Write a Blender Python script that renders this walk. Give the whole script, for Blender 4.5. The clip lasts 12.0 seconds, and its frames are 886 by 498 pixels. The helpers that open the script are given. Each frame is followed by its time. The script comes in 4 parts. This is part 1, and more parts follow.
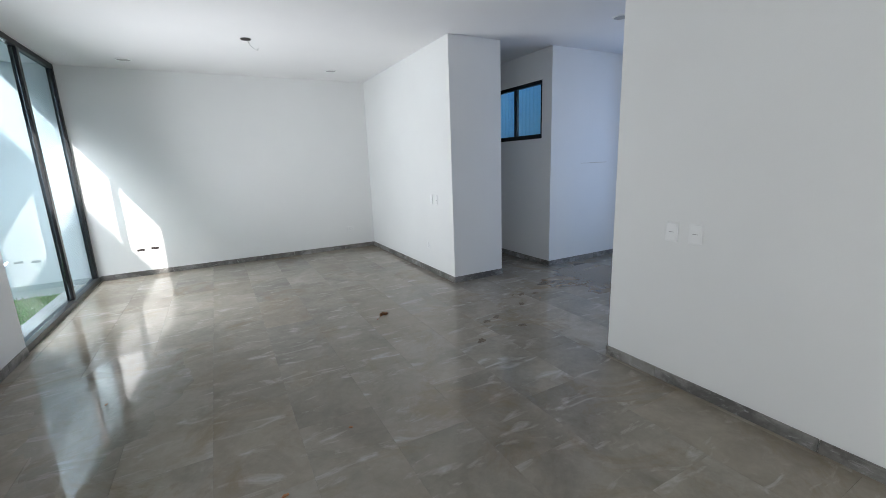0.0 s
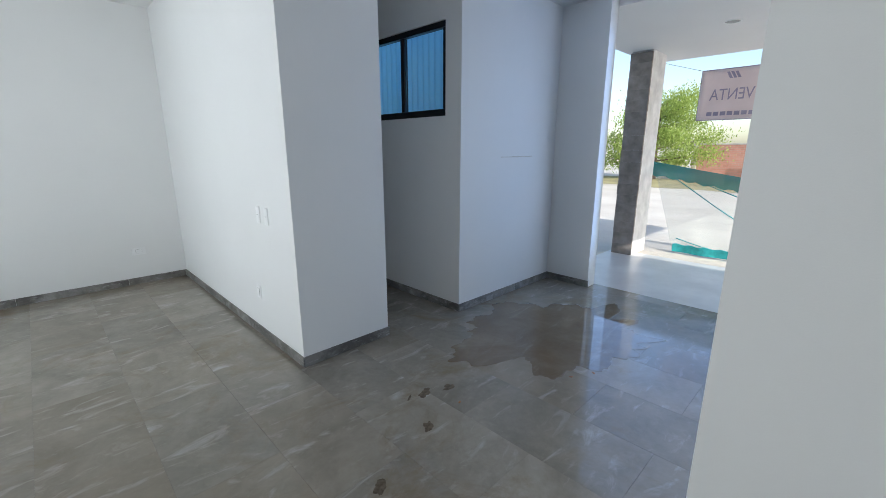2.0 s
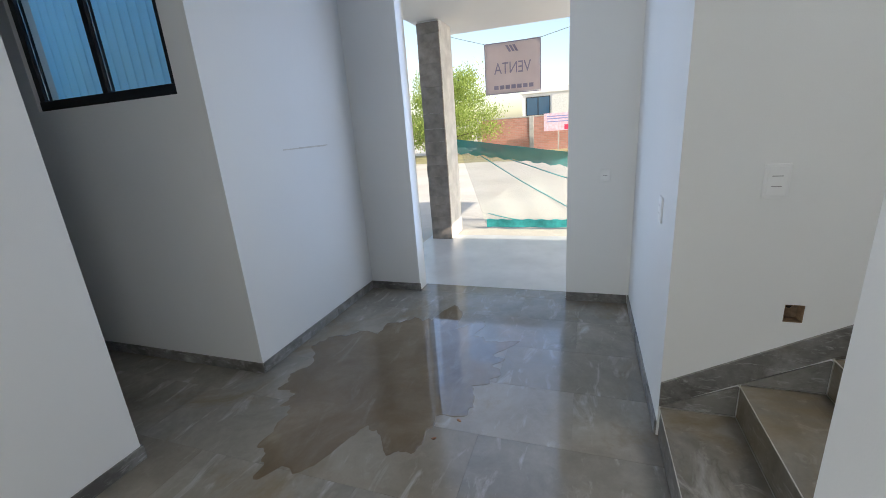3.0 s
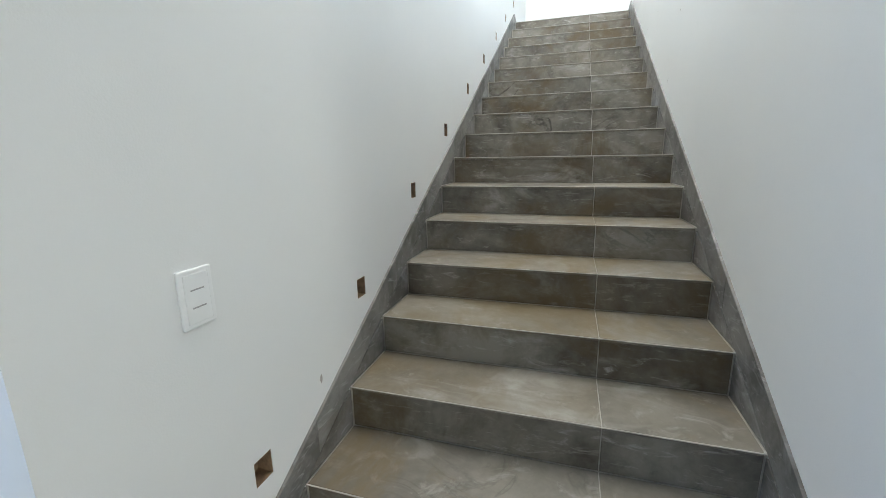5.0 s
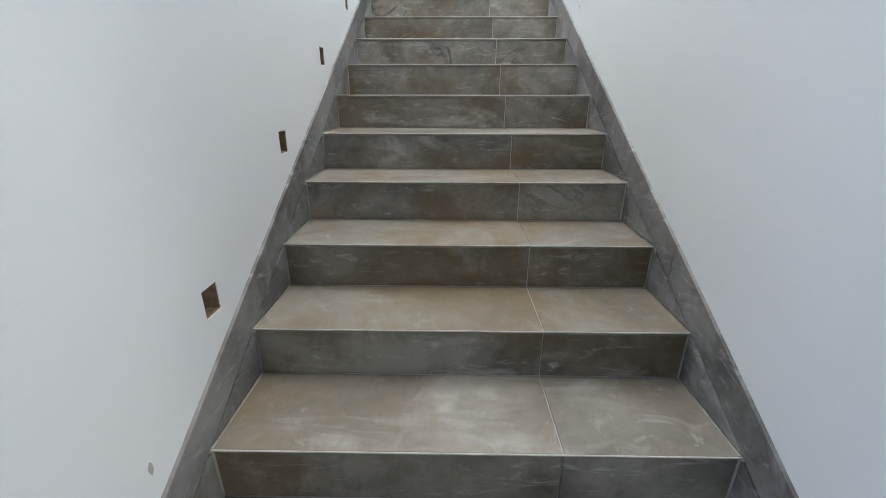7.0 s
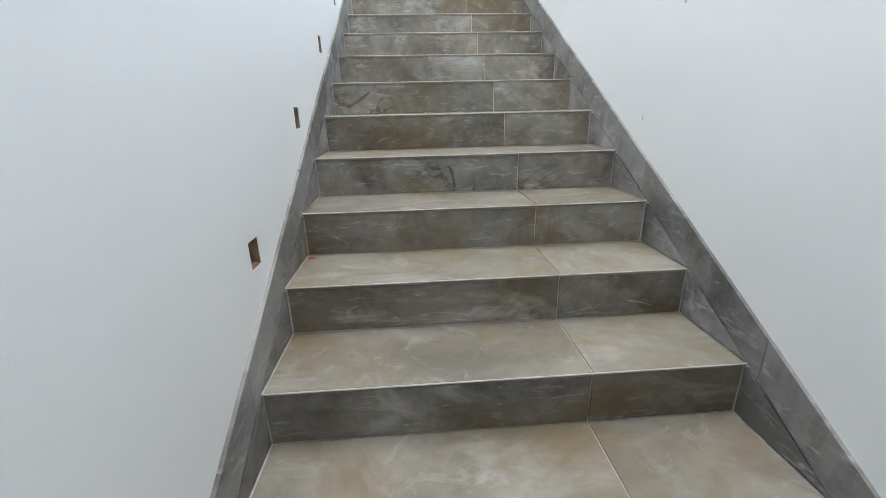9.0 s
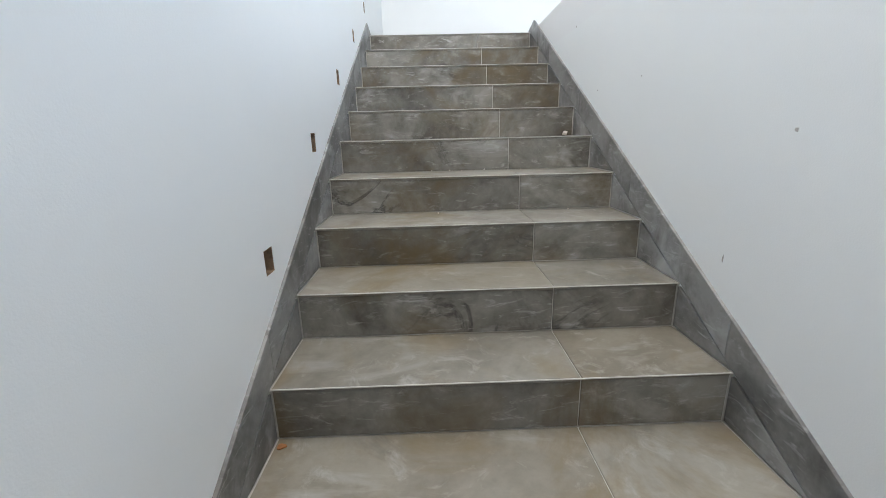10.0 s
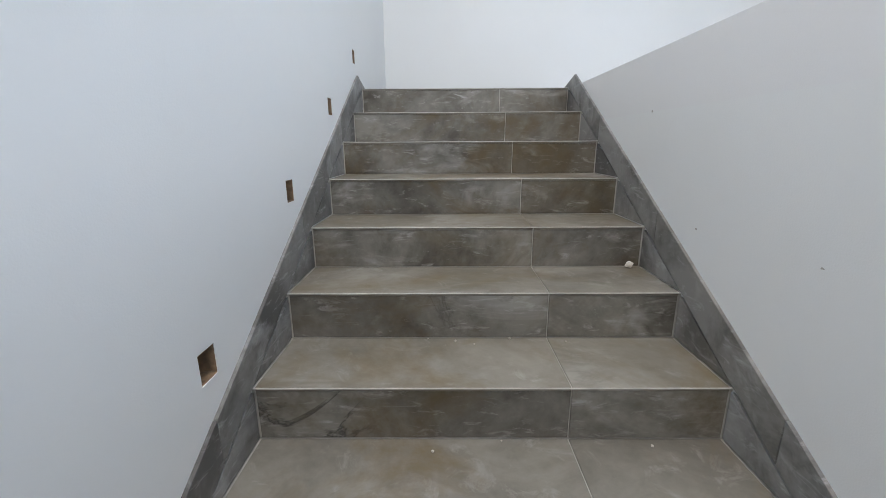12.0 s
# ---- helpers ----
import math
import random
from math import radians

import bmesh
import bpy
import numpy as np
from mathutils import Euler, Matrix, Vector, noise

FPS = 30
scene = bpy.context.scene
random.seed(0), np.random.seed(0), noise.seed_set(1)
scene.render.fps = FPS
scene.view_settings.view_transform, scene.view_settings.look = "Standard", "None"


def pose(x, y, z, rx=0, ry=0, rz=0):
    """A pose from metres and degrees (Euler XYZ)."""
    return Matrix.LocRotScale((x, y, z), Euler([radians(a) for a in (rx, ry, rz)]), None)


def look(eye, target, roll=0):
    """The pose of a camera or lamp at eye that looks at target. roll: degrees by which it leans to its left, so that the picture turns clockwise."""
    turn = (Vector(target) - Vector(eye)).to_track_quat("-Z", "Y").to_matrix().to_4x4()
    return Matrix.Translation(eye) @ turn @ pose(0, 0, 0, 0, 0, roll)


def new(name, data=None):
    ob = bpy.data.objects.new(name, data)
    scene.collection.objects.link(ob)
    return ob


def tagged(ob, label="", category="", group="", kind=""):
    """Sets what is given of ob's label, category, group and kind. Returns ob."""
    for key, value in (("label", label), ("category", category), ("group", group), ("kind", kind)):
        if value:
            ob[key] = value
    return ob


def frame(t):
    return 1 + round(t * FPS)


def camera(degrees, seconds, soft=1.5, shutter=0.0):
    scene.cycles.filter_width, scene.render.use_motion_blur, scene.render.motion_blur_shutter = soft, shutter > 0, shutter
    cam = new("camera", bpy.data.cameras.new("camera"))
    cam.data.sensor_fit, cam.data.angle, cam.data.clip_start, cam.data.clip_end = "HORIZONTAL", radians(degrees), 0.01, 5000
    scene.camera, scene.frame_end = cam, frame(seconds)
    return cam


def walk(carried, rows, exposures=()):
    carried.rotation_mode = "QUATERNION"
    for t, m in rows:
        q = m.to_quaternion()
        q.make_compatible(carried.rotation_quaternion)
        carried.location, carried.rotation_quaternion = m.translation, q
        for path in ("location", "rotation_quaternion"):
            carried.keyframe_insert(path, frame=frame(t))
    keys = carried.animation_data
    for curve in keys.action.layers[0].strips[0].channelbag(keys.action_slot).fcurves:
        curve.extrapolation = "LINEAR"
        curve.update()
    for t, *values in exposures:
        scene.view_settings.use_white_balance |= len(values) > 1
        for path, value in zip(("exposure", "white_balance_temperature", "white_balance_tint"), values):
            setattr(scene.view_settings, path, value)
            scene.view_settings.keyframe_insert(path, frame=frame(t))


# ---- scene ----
cam = camera(94.4, 12.0, soft=0.8)


PATH = [
    (0, (-0.291, -0.164, 1.461), (0.637, 1.558, 1.044), -2.1),
    (0.5, (0.023, 0.277, 1.472), (1.051, 1.934, 1.029), -1.1),
    (1, (0.373, 0.745, 1.442), (1.516, 2.327, 1.005), -0.1),
    (1.5, (0.709, 1.161, 1.439), (1.94, 2.669, 0.978), 0.0),
    (2, (1.018, 1.581, 1.443), (2.384, 2.962, 0.969), 0.1),
    (2.5, (1.362, 1.887, 1.425), (2.948, 3.0, 0.932), -1.2),
    (2.7, (1.54, 1.966, 1.431), (3.222, 2.911, 0.903), -2.6),
    (4.3, (2.618, 2.117, 1.442), (4.149, 0.951, 0.896), -3.6),
    (4.5, (2.716, 2.087, 1.438), (3.983, 0.632, 0.911), -2.6),
    (4.7, (2.734, 2.026, 1.432), (3.767, 0.386, 0.94), -2.5),
    (5, (2.846, 2.012, 1.442), (3.419, 0.145, 1.007), -0.9),
    (5.5, (2.918, 2.017, 1.504), (2.984, 0.031, 1.282), 0.2),
    (6, (2.937, 1.989, 1.545), (2.872, -0.002, 1.371), 0.8),
    (6.5, (2.965, 1.885, 1.448), (2.949, -0.031, 0.874), 0.7),
    (6.7, (2.969, 1.769, 1.435), (3.008, -0.101, 0.727), 0.1),
    (8.3, (3.151, 0.862, 1.754), (3.074, -1.006, 1.046), -0.8),
    (8.5, (3.134, 0.785, 1.833), (3.055, -1.089, 1.139), -1.3),
    (9, (3.162, 0.556, 1.946), (3.037, -1.331, 1.295), -1.3),
    (9.5, (3.145, 0.3, 2.056), (3.017, -1.605, 1.459), -1.2),
    (10, (3.111, 0.082, 2.248), (3.067, -1.847, 1.723), -1.4),
    (10.5, (3.089, -0.124, 2.382), (3.009, -2.052, 1.857), -0.7),
    (11, (3.005, -0.352, 2.486), (3.025, -2.277, 1.945), -1.4),
    (11.5, (3.04, -0.572, 2.571), (3.062, -2.503, 2.053), -0.9),
    (12, (3.049, -0.805, 2.71), (3.065, -2.741, 2.212), -0.3),
]
EXPOSURES = [
    (0, 0.46, 6350, 12), (0.5, 0.43, 6350, 12), (1.0, 0.58, 6350, 12), (1.5, 0.5, 6280, 11), (2.0, 0.47, 6250, 10), (2.7, 0.56, 6600, 12), (4.3, 0.65, 8600, 2), (4.7, 1.0, 7700, 4), (5.0, 1.2, 6900, 7),
    (5.5, 1.1, 6650, 11), (6.0, 0.86, 6650, 11), (6.5, 1.3, 6600, 11), (8.3, 1.4, 6550, 10), (9.5, 1.1, 6600, 10), (10.5, 0.7, 6700, 12), (11.5, 0.57, 6700, 13), (12, 0.32, 6700, 13)]
walk(cam, [(t, look(eye, target, roll)) for t, eye, target, roll in PATH], EXPOSURES)

# ---- world, sun, large lights ----
SUN_WAY = Vector((0.36, 1.0, -0.55)).normalized()
world = bpy.data.worlds.new("world")
scene.world = world
world.use_nodes = True
wn = world.node_tree.nodes
sky = wn.new("ShaderNodeTexSky")
sky.sky_type = "NISHITA"
sky.sun_disc = False
sky.sun_elevation = radians(27.4)
sky.sun_rotation = radians(199.8)
sky.dust_density = 1.5
wn["Background"].inputs["Strength"].default_value = 0.2
world.node_tree.links.new(sky.outputs["Color"], wn["Background"].inputs["Color"])

sun_data = bpy.data.lights.new("sun", "SUN")
sun_data.energy, sun_data.angle, sun_data.color = 4.2, radians(0.5), (1.0, 0.95, 0.87)
sun_ob = new("sun", sun_data)
sun_ob.matrix_world = Matrix.Translation((0, -20, 20)) @ SUN_WAY.to_track_quat("-Z", "Y").to_matrix().to_4x4()


def sky_lamp(name, eye, target, sx, sy, watts, color, spread=180):
    """An added area lamp, at an opening or beyond it, in place of daylight."""
    data = bpy.data.lights.new(name, "AREA")
    data.shape, data.size, data.size_y, data.energy, data.color = "RECTANGLE", sx, sy, watts, color
    ob = new(name, data)
    data.spread = radians(spread)
    ob.matrix_world = look(eye, target)
    return ob


# Lamp added high over the garden in place of open sky.
sky_lamp("garden_sky_light", (-4.6, 5.0, 5.4), (0.6, 5.2, 0.4), 4.5, 2.2, 280, (1.0, 0.99, 0.95), 130)
# Low tilted strip before the glass, standing in for light off the sunny ground.
sky_lamp("garden_bounce_fill", (-1.72, 5.0, 0.5), (0, 4.8, 1.45), 1.2, 0.6, 33, (0.95, 0.98, 1.0), 125)
sky_lamp("door_light", (5.2, 2.82, 1.45), (3, 2.82, 1.45), 1.2, 2.2, 10, (0.34, 0.55, 1.0))
sky_lamp("upper_window_light", (-0.04, -0.6, 4.6), (3.5, -0.6, 4.2), 3.4, 2.1, 34, (0.44, 0.69, 1.0))
sky_lamp("skylight_light", (2.95, -0.6, 5.98), (2.95, -0.6, 0), 1.1, 3.2, 64, (1.0, 0.97, 0.93))
# Fill lamp in an added window that is out of view.
sky_lamp("unseen_window_fill", (-1.85, -3.0, 1.6), (0.6, -1.6, 1.2), 2.0, 1.2, 62, (0.97, 1.0, 1.0))


# ---- materials ----
class Mat:
    """A node material under construction."""

    def __init__(self, name, rough=0.6, metal=0.0, spec=0.5):
        self.m = bpy.data.materials.new(name)
        self.m.use_nodes = True
        self.nt = self.m.node_tree
        self.b = self.nt.nodes["Principled BSDF"]
        self.b.inputs["Roughness"].default_value = rough
        self.b.inputs["Metallic"].default_value = metal
        self.b.inputs["Specular IOR Level"].default_value = spec

    def n(self, kind, **inputs):
        node = self.nt.nodes.new("ShaderNode" + kind)
        for key, value in inputs.items():
            sock = node.inputs[key.replace("_", " ")]
            if isinstance(value, bpy.types.NodeSocket):
                self.nt.links.new(value, sock)
            else:
                sock.default_value = value
        return node

    def link(self, out, into):
        self.nt.links.new(out, into)

    def coords(self, scale=(1, 1, 1), shift=0.0):
        """Object coordinates, with a different shift for every object when shift > 0."""
        tc = self.n("TexCoord")
        mp = self.n("Mapping", Scale=scale)
        out = tc.outputs["Object"]
        if shift:
            info = self.n("ObjectInfo")
            mul = self.n("VectorMath")
            mul.operation = "MULTIPLY_ADD"
            self.link(info.outputs["Random"], mul.inputs[0])
            mul.inputs[1].default_value = (shift, shift * 1.7, shift * 0.6)
            self.link(out, mul.inputs[2])
            out = mul.outputs[0]
        self.link(out, mp.inputs["Vector"])
        return mp.outputs["Vector"]

    def noise(self, vec, scale, detail=4.0, rough=0.55, distort=0.0):
        return self.n("TexNoise", Vector=vec, Scale=scale, Detail=detail, Roughness=rough, Distortion=distort).outputs["Fac"]

    def ramp(self, fac, *stops):
        r = self.n("ValToRGB", Fac=fac)
        els = r.color_ramp.elements
        while len(els) < len(stops):
            els.new(0.5)
        for e, (p, c) in zip(els, stops):
            e.position = p
            e.color = (*c, 1) if isinstance(c, tuple) else (c, c, c, 1)
        return r.outputs["Color"]

    def mix(self, fac, a, b, mode="MIX"):
        node = self.nt.nodes.new("ShaderNodeMix")
        node.data_type, node.blend_type = "RGBA", mode
        for sock, value in ((node.inputs[0], fac), (node.inputs[6], a), (node.inputs[7], b)):
            if isinstance(value, bpy.types.NodeSocket):
                self.link(value, sock)
            elif isinstance(value, tuple):
                sock.default_value = (*value, 1)
            else:
                sock.default_value = value
        return node.outputs[2]

    def bump(self, height, strength=0.2, dist=0.01):
        self.link(self.n("Bump", Height=height, Strength=strength, Distance=dist).outputs["Normal"], self.b.inputs["Normal"])

    def color(self, c):
        if isinstance(c, tuple):
            self.b.inputs["Base Color"].default_value = (*c, 1)
        else:
            self.link(c, self.b.inputs["Base Color"])
        return self

    def rough(self, c):
        self.link(c, self.b.inputs["Roughness"])


def paint(name, c, rough=0.55, spread=0.04):
    """Rolled wall paint on plaster: slow tone drift, faint smudges and fine roller relief."""
    m = Mat(name, rough, 0, 0.35)
    v = m.coords()
    big = m.ramp(m.noise(v, 0.9, 3), (0.3, tuple(x * (1 - spread) for x in c)), (0.7, c))
    smear = m.ramp(m.noise(v, 7, 5, 0.6, 1.5), (0.62, 0.0), (0.78, 0.35))
    m.color(m.mix(smear, big, tuple(x * 0.93 for x in c)))
    m.bump(m.mix(0.35, m.noise(v, 260, 2), m.noise(v, 14, 3)), 0.12, 0.004)
    return m.m


def stone_tile(name, dark, light, vein, gloss=(0.12, 0.3), streak=(1.0, 5.0, 5.0), stain=(0.16, 0.12, 0.07), stain_at=0.6, crackle=0.4, scuffs=0.45, mottle=(0.38, 0.6), warmth=0.35, veins=0.85):
    """Grey-brown polished stone-look tile with cloudy tone, pale streaks and dried dirt."""
    m = Mat(name, 0.2, 0, 0.5)
    v = m.coords(shift=37.0)
    vs = m.coords(scale=streak, shift=37.0)
    cloud = m.noise(v, 2.6, 6, 0.62, 0.6)
    fine = m.noise(v, 22, 5, 0.65, 0.3)
    base = m.ramp(m.mix(0.22, cloud, fine), (mottle[0], dark), (mottle[1], light))
    rnd = m.n("ObjectInfo").outputs["Random"]
    shade = m.ramp(rnd, (0.0, 0.86), (1.0, 1.08))
    base = m.mix(1.0, base, shade, "MULTIPLY")
    mult = m.n("Math", Value=rnd)
    mult.operation = "MULTIPLY"
    mult.inputs[1].default_value = 7.31
    frac = m.n("Math", Value=mult.outputs[0])
    frac.operation = "FRACT"
    warm = m.ramp(frac.outputs[0], (0.55, 0.0), (1.0, warmth))
    base = m.mix(warm, base, stain)
    vein1 = m.ramp(m.noise(vs, 1.7, 5, 0.6, 0.9), (0.57, 0.0), (0.67, veins * 0.45), (0.78, veins))
    base = m.mix(vein1, base, vein)
    ridge = m.n("Math", Value=m.noise(v, 2.4, 6, 0.6, 1.6))
    ridge.operation = "SUBTRACT"
    ridge.inputs[1].default_value = 0.5
    ab = m.n("Math", Value=ridge.outputs[0])
    ab.operation = "ABSOLUTE"
    line = m.ramp(ab.outputs[0], (0.0, crackle), (0.014, crackle * 0.5), (0.03, 0.0))
    where = m.ramp(m.noise(v, 1.1, 2), (0.6, 0.0), (0.67, 1.0))
    base = m.mix(m.mix(1.0, line, where, "MULTIPLY"), base, tuple(x * 0.4 for x in dark))
    scuff = m.ramp(m.noise(m.coords(scale=(1.0, 1.0, 4.0), shift=11.0), 9, 6, 0.7, 1.0), (0.56, 0.0), (0.72, scuffs))
    base = m.mix(scuff, base, vein)
    w = m.n("NewGeometry").outputs["Position"]
    dirt = m.ramp(m.noise(w, 1.7, 6, 0.7, 0.8), (stain_at, 0.0), (stain_at + 0.16, 0.8))
    base = m.mix(dirt, base, stain)
    m.color(base)
    r = m.ramp(m.noise(w, 3.2, 5, 0.65, 0.5), (0.35, gloss[0]), (0.7, gloss[1]))
    m.rough(r)
    m.bump(m.noise(v, 5, 4), 0.05, 0.01)
    return m.m


def plain(name, c, rough=0.5, metal=0.0, vary=0.12, scale=12.0, bump=0.08):
    m = Mat(name, rough, metal)
    v = m.coords(shift=9.0)
    m.color(m.ramp(m.noise(v, scale, 4), (0.3, tuple(x * (1 - vary) for x in c)), (0.7, tuple(min(1, x * (1 + vary)) for x in c))))
    m.bump(m.noise(v, scale * 9, 3), bump, 0.003)
    return m.m


M_WALL = paint("wall_paint", (0.8, 0.81, 0.805))
M_CEIL = paint("ceiling_paint", (0.8, 0.8, 0.8), 0.7)
M_FLOOR = stone_tile("floor_tile", (0.215, 0.19, 0.155), (0.35, 0.32, 0.27), (0.54, 0.52, 0.48), (0.03, 0.24), (2.0, 6.0, 1.0), (0.225, 0.172, 0.108), 0.53, 0.0, 0.12, (0.32, 0.66), 0.35, 0.75)
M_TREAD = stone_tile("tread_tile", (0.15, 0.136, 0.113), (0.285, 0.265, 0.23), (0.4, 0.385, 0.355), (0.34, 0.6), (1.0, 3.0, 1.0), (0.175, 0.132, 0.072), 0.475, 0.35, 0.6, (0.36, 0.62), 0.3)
# Same stone as the treads; part of the risers' shade is in this darker colour.
M_RISER_SHADED = stone_tile("riser_tile", (0.08, 0.071, 0.056), (0.255, 0.238, 0.207), (0.46, 0.445, 0.42), (0.35, 0.55), (1.4, 3.0, 3.0), (0.11, 0.076, 0.032), 0.475, 0.85, 0.7, (0.38, 0.6))
M_SKIRT = stone_tile("skirting_tile", (0.11, 0.106, 0.1), (0.26, 0.255, 0.245), (0.5, 0.5, 0.5), (0.35, 0.5), (1.0, 2.0, 2.0), (0.13, 0.1, 0.065), 0.6, 0.3, 0.7, (0.42, 0.57), 0.15)
M_GROUT = plain("pale_grout", (0.49, 0.47, 0.43), 0.8, 0, 0.2, 20)
M_FGROUT = plain("grey_grout", (0.25, 0.225, 0.19), 0.7, 0, 0.2, 20)
M_BLACK = plain("black_aluminium", (0.018, 0.019, 0.021), 0.35, 0.3, 0.2, 30, 0.03)
M_PLATE = plain("white_plastic", (0.82, 0.83, 0.83), 0.35, 0, 0.03, 8, 0.01)
M_SEAM = plain("grey_seam", (0.34, 0.34, 0.34), 0.6)
M_BOX = plain("wall_box_brown", (0.25, 0.165, 0.1), 0.7, 0, 0.4, 40)
# Near-black for the shade inside holes; the sign cords use it too.
M_DARK = plain("dark_hole", (0.025, 0.02, 0.018), 0.8)
M_CONC = plain("concrete", (0.42, 0.41, 0.39), 0.85, 0, 0.18, 3)
M_RUBBLE = plain("plaster_crumb", (0.7, 0.66, 0.6), 0.9, 0, 0.15, 60)


def glass_mat(name, c):
    m = Mat(name, 0.0)
    m.color(c)
    m.b.inputs["Transmission Weight"].default_value = 1.0
    m.b.inputs["IOR"].default_value = 1.45
    return m.m


M_GLASS = glass_mat("window_glass", (0.64, 0.84, 0.98))
M_CLEAR = glass_mat("clear_glass", (0.97, 0.99, 1.0))
M_WATER = stone_tile("wet_stone", (0.14, 0.1, 0.06), (0.245, 0.187, 0.122), (0.31, 0.26, 0.195), (0.008, 0.05), (1.5, 4.5, 1.0), (0.14, 0.095, 0.05), 0.5, 0.0, 0.1, (0.32, 0.66), 0.0)
for node in M_WATER.node_tree.nodes:
    if node.type == "BSDF_PRINCIPLED":
        node.inputs["Coat Weight"].default_value = 0.3
        node.inputs["Coat Roughness"].default_value = 0.01


# ---- building helpers ----
def box(bm, x0, x1, y0, y1, z0, z1):
    vs = [bm.verts.new((x, y, z)) for z in (z0, z1) for y in (y0, y1) for x in (x0, x1)]
    for f in ((0, 2, 3, 1), (4, 5, 7, 6), (0, 1, 5, 4), (1, 3, 7, 5), (3, 2, 6, 7), (2, 0, 4, 6)):
        bm.faces.new([vs[i] for i in f])
    return vs


def soften(bm, width=0.004, seg=2):
    bmesh.ops.bevel(bm, geom=list(bm.edges), offset=width, segments=seg, affect="EDGES", profile=0.5)


def mesh_of(bm, name, mat, smooth=False):
    me = bpy.data.meshes.new(name)
    bmesh.ops.recalc_face_normals(bm, faces=list(bm.faces))
    bm.to_mesh(me)
    bm.free()
    me.materials.append(mat)
    if smooth:
        me.polygons.foreach_set("use_smooth", [True] * len(me.polygons))
    return me


def part(name, bm, mat, parent=None, label="", smooth=False):
    """One mesh object; a part of its parent where one is given."""
    me = bm if isinstance(bm, bpy.types.Mesh) else mesh_of(bm, name, mat, smooth)
    ob = new(name, me)
    if parent:
        ob.parent = parent
    if label:
        ob["label"] = label
    return ob


def boxes(name, mat, parent, *spans, bevel=0.0, label=""):
    bm = bmesh.new()
    for s in spans:
        box(bm, *s)
    if bevel:
        soften(bm, bevel)
    return part(name, bm, mat, parent, label)


def wall(name, axis, p0, p1, a0, a1, z0, z1, holes=(), mat=None, label="", category="wall"):
    """An upright slab from p0 to p1 across axis, a0 to a1 along it, with rectangular openings (a0, a1, z0, z1) through it."""
    aa = sorted({a0, a1, *[h[i] for h in holes for i in (0, 1)]})
    zz = sorted({z0, z1, *[h[i] for h in holes for i in (2, 3)]})
    aa = [a for a in aa if a0 <= a <= a1]
    zz = [z for z in zz if z0 <= z <= z1]
    solid = {}
    for i in range(len(aa) - 1):
        for j in range(len(zz) - 1):
            a, z = (aa[i] + aa[i + 1]) / 2, (zz[j] + zz[j + 1]) / 2
            solid[i, j] = not any(h[0] < a < h[1] and h[2] < z < h[3] for h in holes)
    bm = bmesh.new()
    cache = {}

    def v(p, a, z):
        key = (p, a, z)
        if key not in cache:
            cache[key] = bm.verts.new((p, a, z) if axis == "x" else (a, p, z) if axis == "y" else (a, z, p))
        return cache[key]

    for (i, j), s in solid.items():
        if not s:
            continue
        A, B, C, D = aa[i], aa[i + 1], zz[j], zz[j + 1]
        for p in (p0, p1):
            bm.faces.new([v(p, A, C), v(p, B, C), v(p, B, D), v(p, A, D)])
        for di, dj, e in ((-1, 0, ((A, C), (A, D))), (1, 0, ((B, C), (B, D))), (0, -1, ((A, C), (B, C))), (0, 1, ((A, D), (B, D)))):
            if not solid.get((i + di, j + dj), False):
                (a, c), (b, d) = e
                bm.faces.new([v(p0, a, c), v(p1, a, c), v(p1, b, d), v(p0, b, d)])
    ob = part(name, bm, mat or M_WALL)
    return tagged(ob, label or "smooth white painted plaster wall", category, "", "structure")


def thing(name, label, category, group="", at=(0, 0, 0)):
    ob = new(name)
    ob.empty_display_size = 0.1
    ob.location = at
    return tagged(ob, label, category, group)


# ---- large structure ----
H = 2.82          # ceiling of the ground floor
UP = 3.036        # upper floor
T, R, N = 0.289, 0.16, 19   # tread, riser, number of risers
Y1 = 1.70         # face of the first riser
XA, XB = 3.575, 2.285   # stair walls
HOLES = [(1.266 - 0.5761 * i, 0.653 + 0.3174 * i) for i in range(9)]

wall("wall_far", "y", 6.97, 7.12, -1.865, 3.72, 0, H)
wall("wall_column_block", "x", 2.125, 2.832, 4.035, 6.965, 0, H, label="white painted wall block with a square outer corner")
wall("wall_window", "x", 3.585, 3.72, 4.10, 6.965, 0, H, [(4.15, 5.35, 1.716, 2.458)])
wall("wall_hall", "y", 3.97, 4.10, 3.585, 5.066, 0, H, label="white painted plaster wall with a faint horizontal scratch")
wall("wall_front", "x", 5.066, 5.22, 1.55, 4.10, 0, H, [(2.172, 3.471, 0, H)], label="white painted front wall with a doorless full-height entrance")
wall("wall_bath", "y", 1.55, Y1, 3.70, 5.066, 0, H)
wall("wall_stair_outer", "x", XA, 3.70, -4.65, Y1, 0, 6.0, [(y - 0.032, y + 0.032, z - 0.037, z + 0.037) for y, z in HOLES],
     label="white plaster stair wall with small square recesses")
wall("wall_stair_inner", "x", 2.125, XB, -4.65, 1.77, 0, H)
# The opening is added for fill light; that stretch of wall is unseen.
wall("wall_west", "x", -2.02, -1.865, -4.65, 4.34, 0, H, [(-4.05, -1.95, 0.95, 2.25)])
wall("wall_south", "y", -4.80, -4.65, -2.02, 3.70, 0, 6.0)
wall("wall_upper_west", "x", -0.20, -0.05, -4.65, 1.85, UP, 6.0, [(-2.4, 1.2, 3.25, 5.6)])
wall("wall_upper_north", "y", 1.70, 1.85, -0.05, 3.70, UP, 6.0)

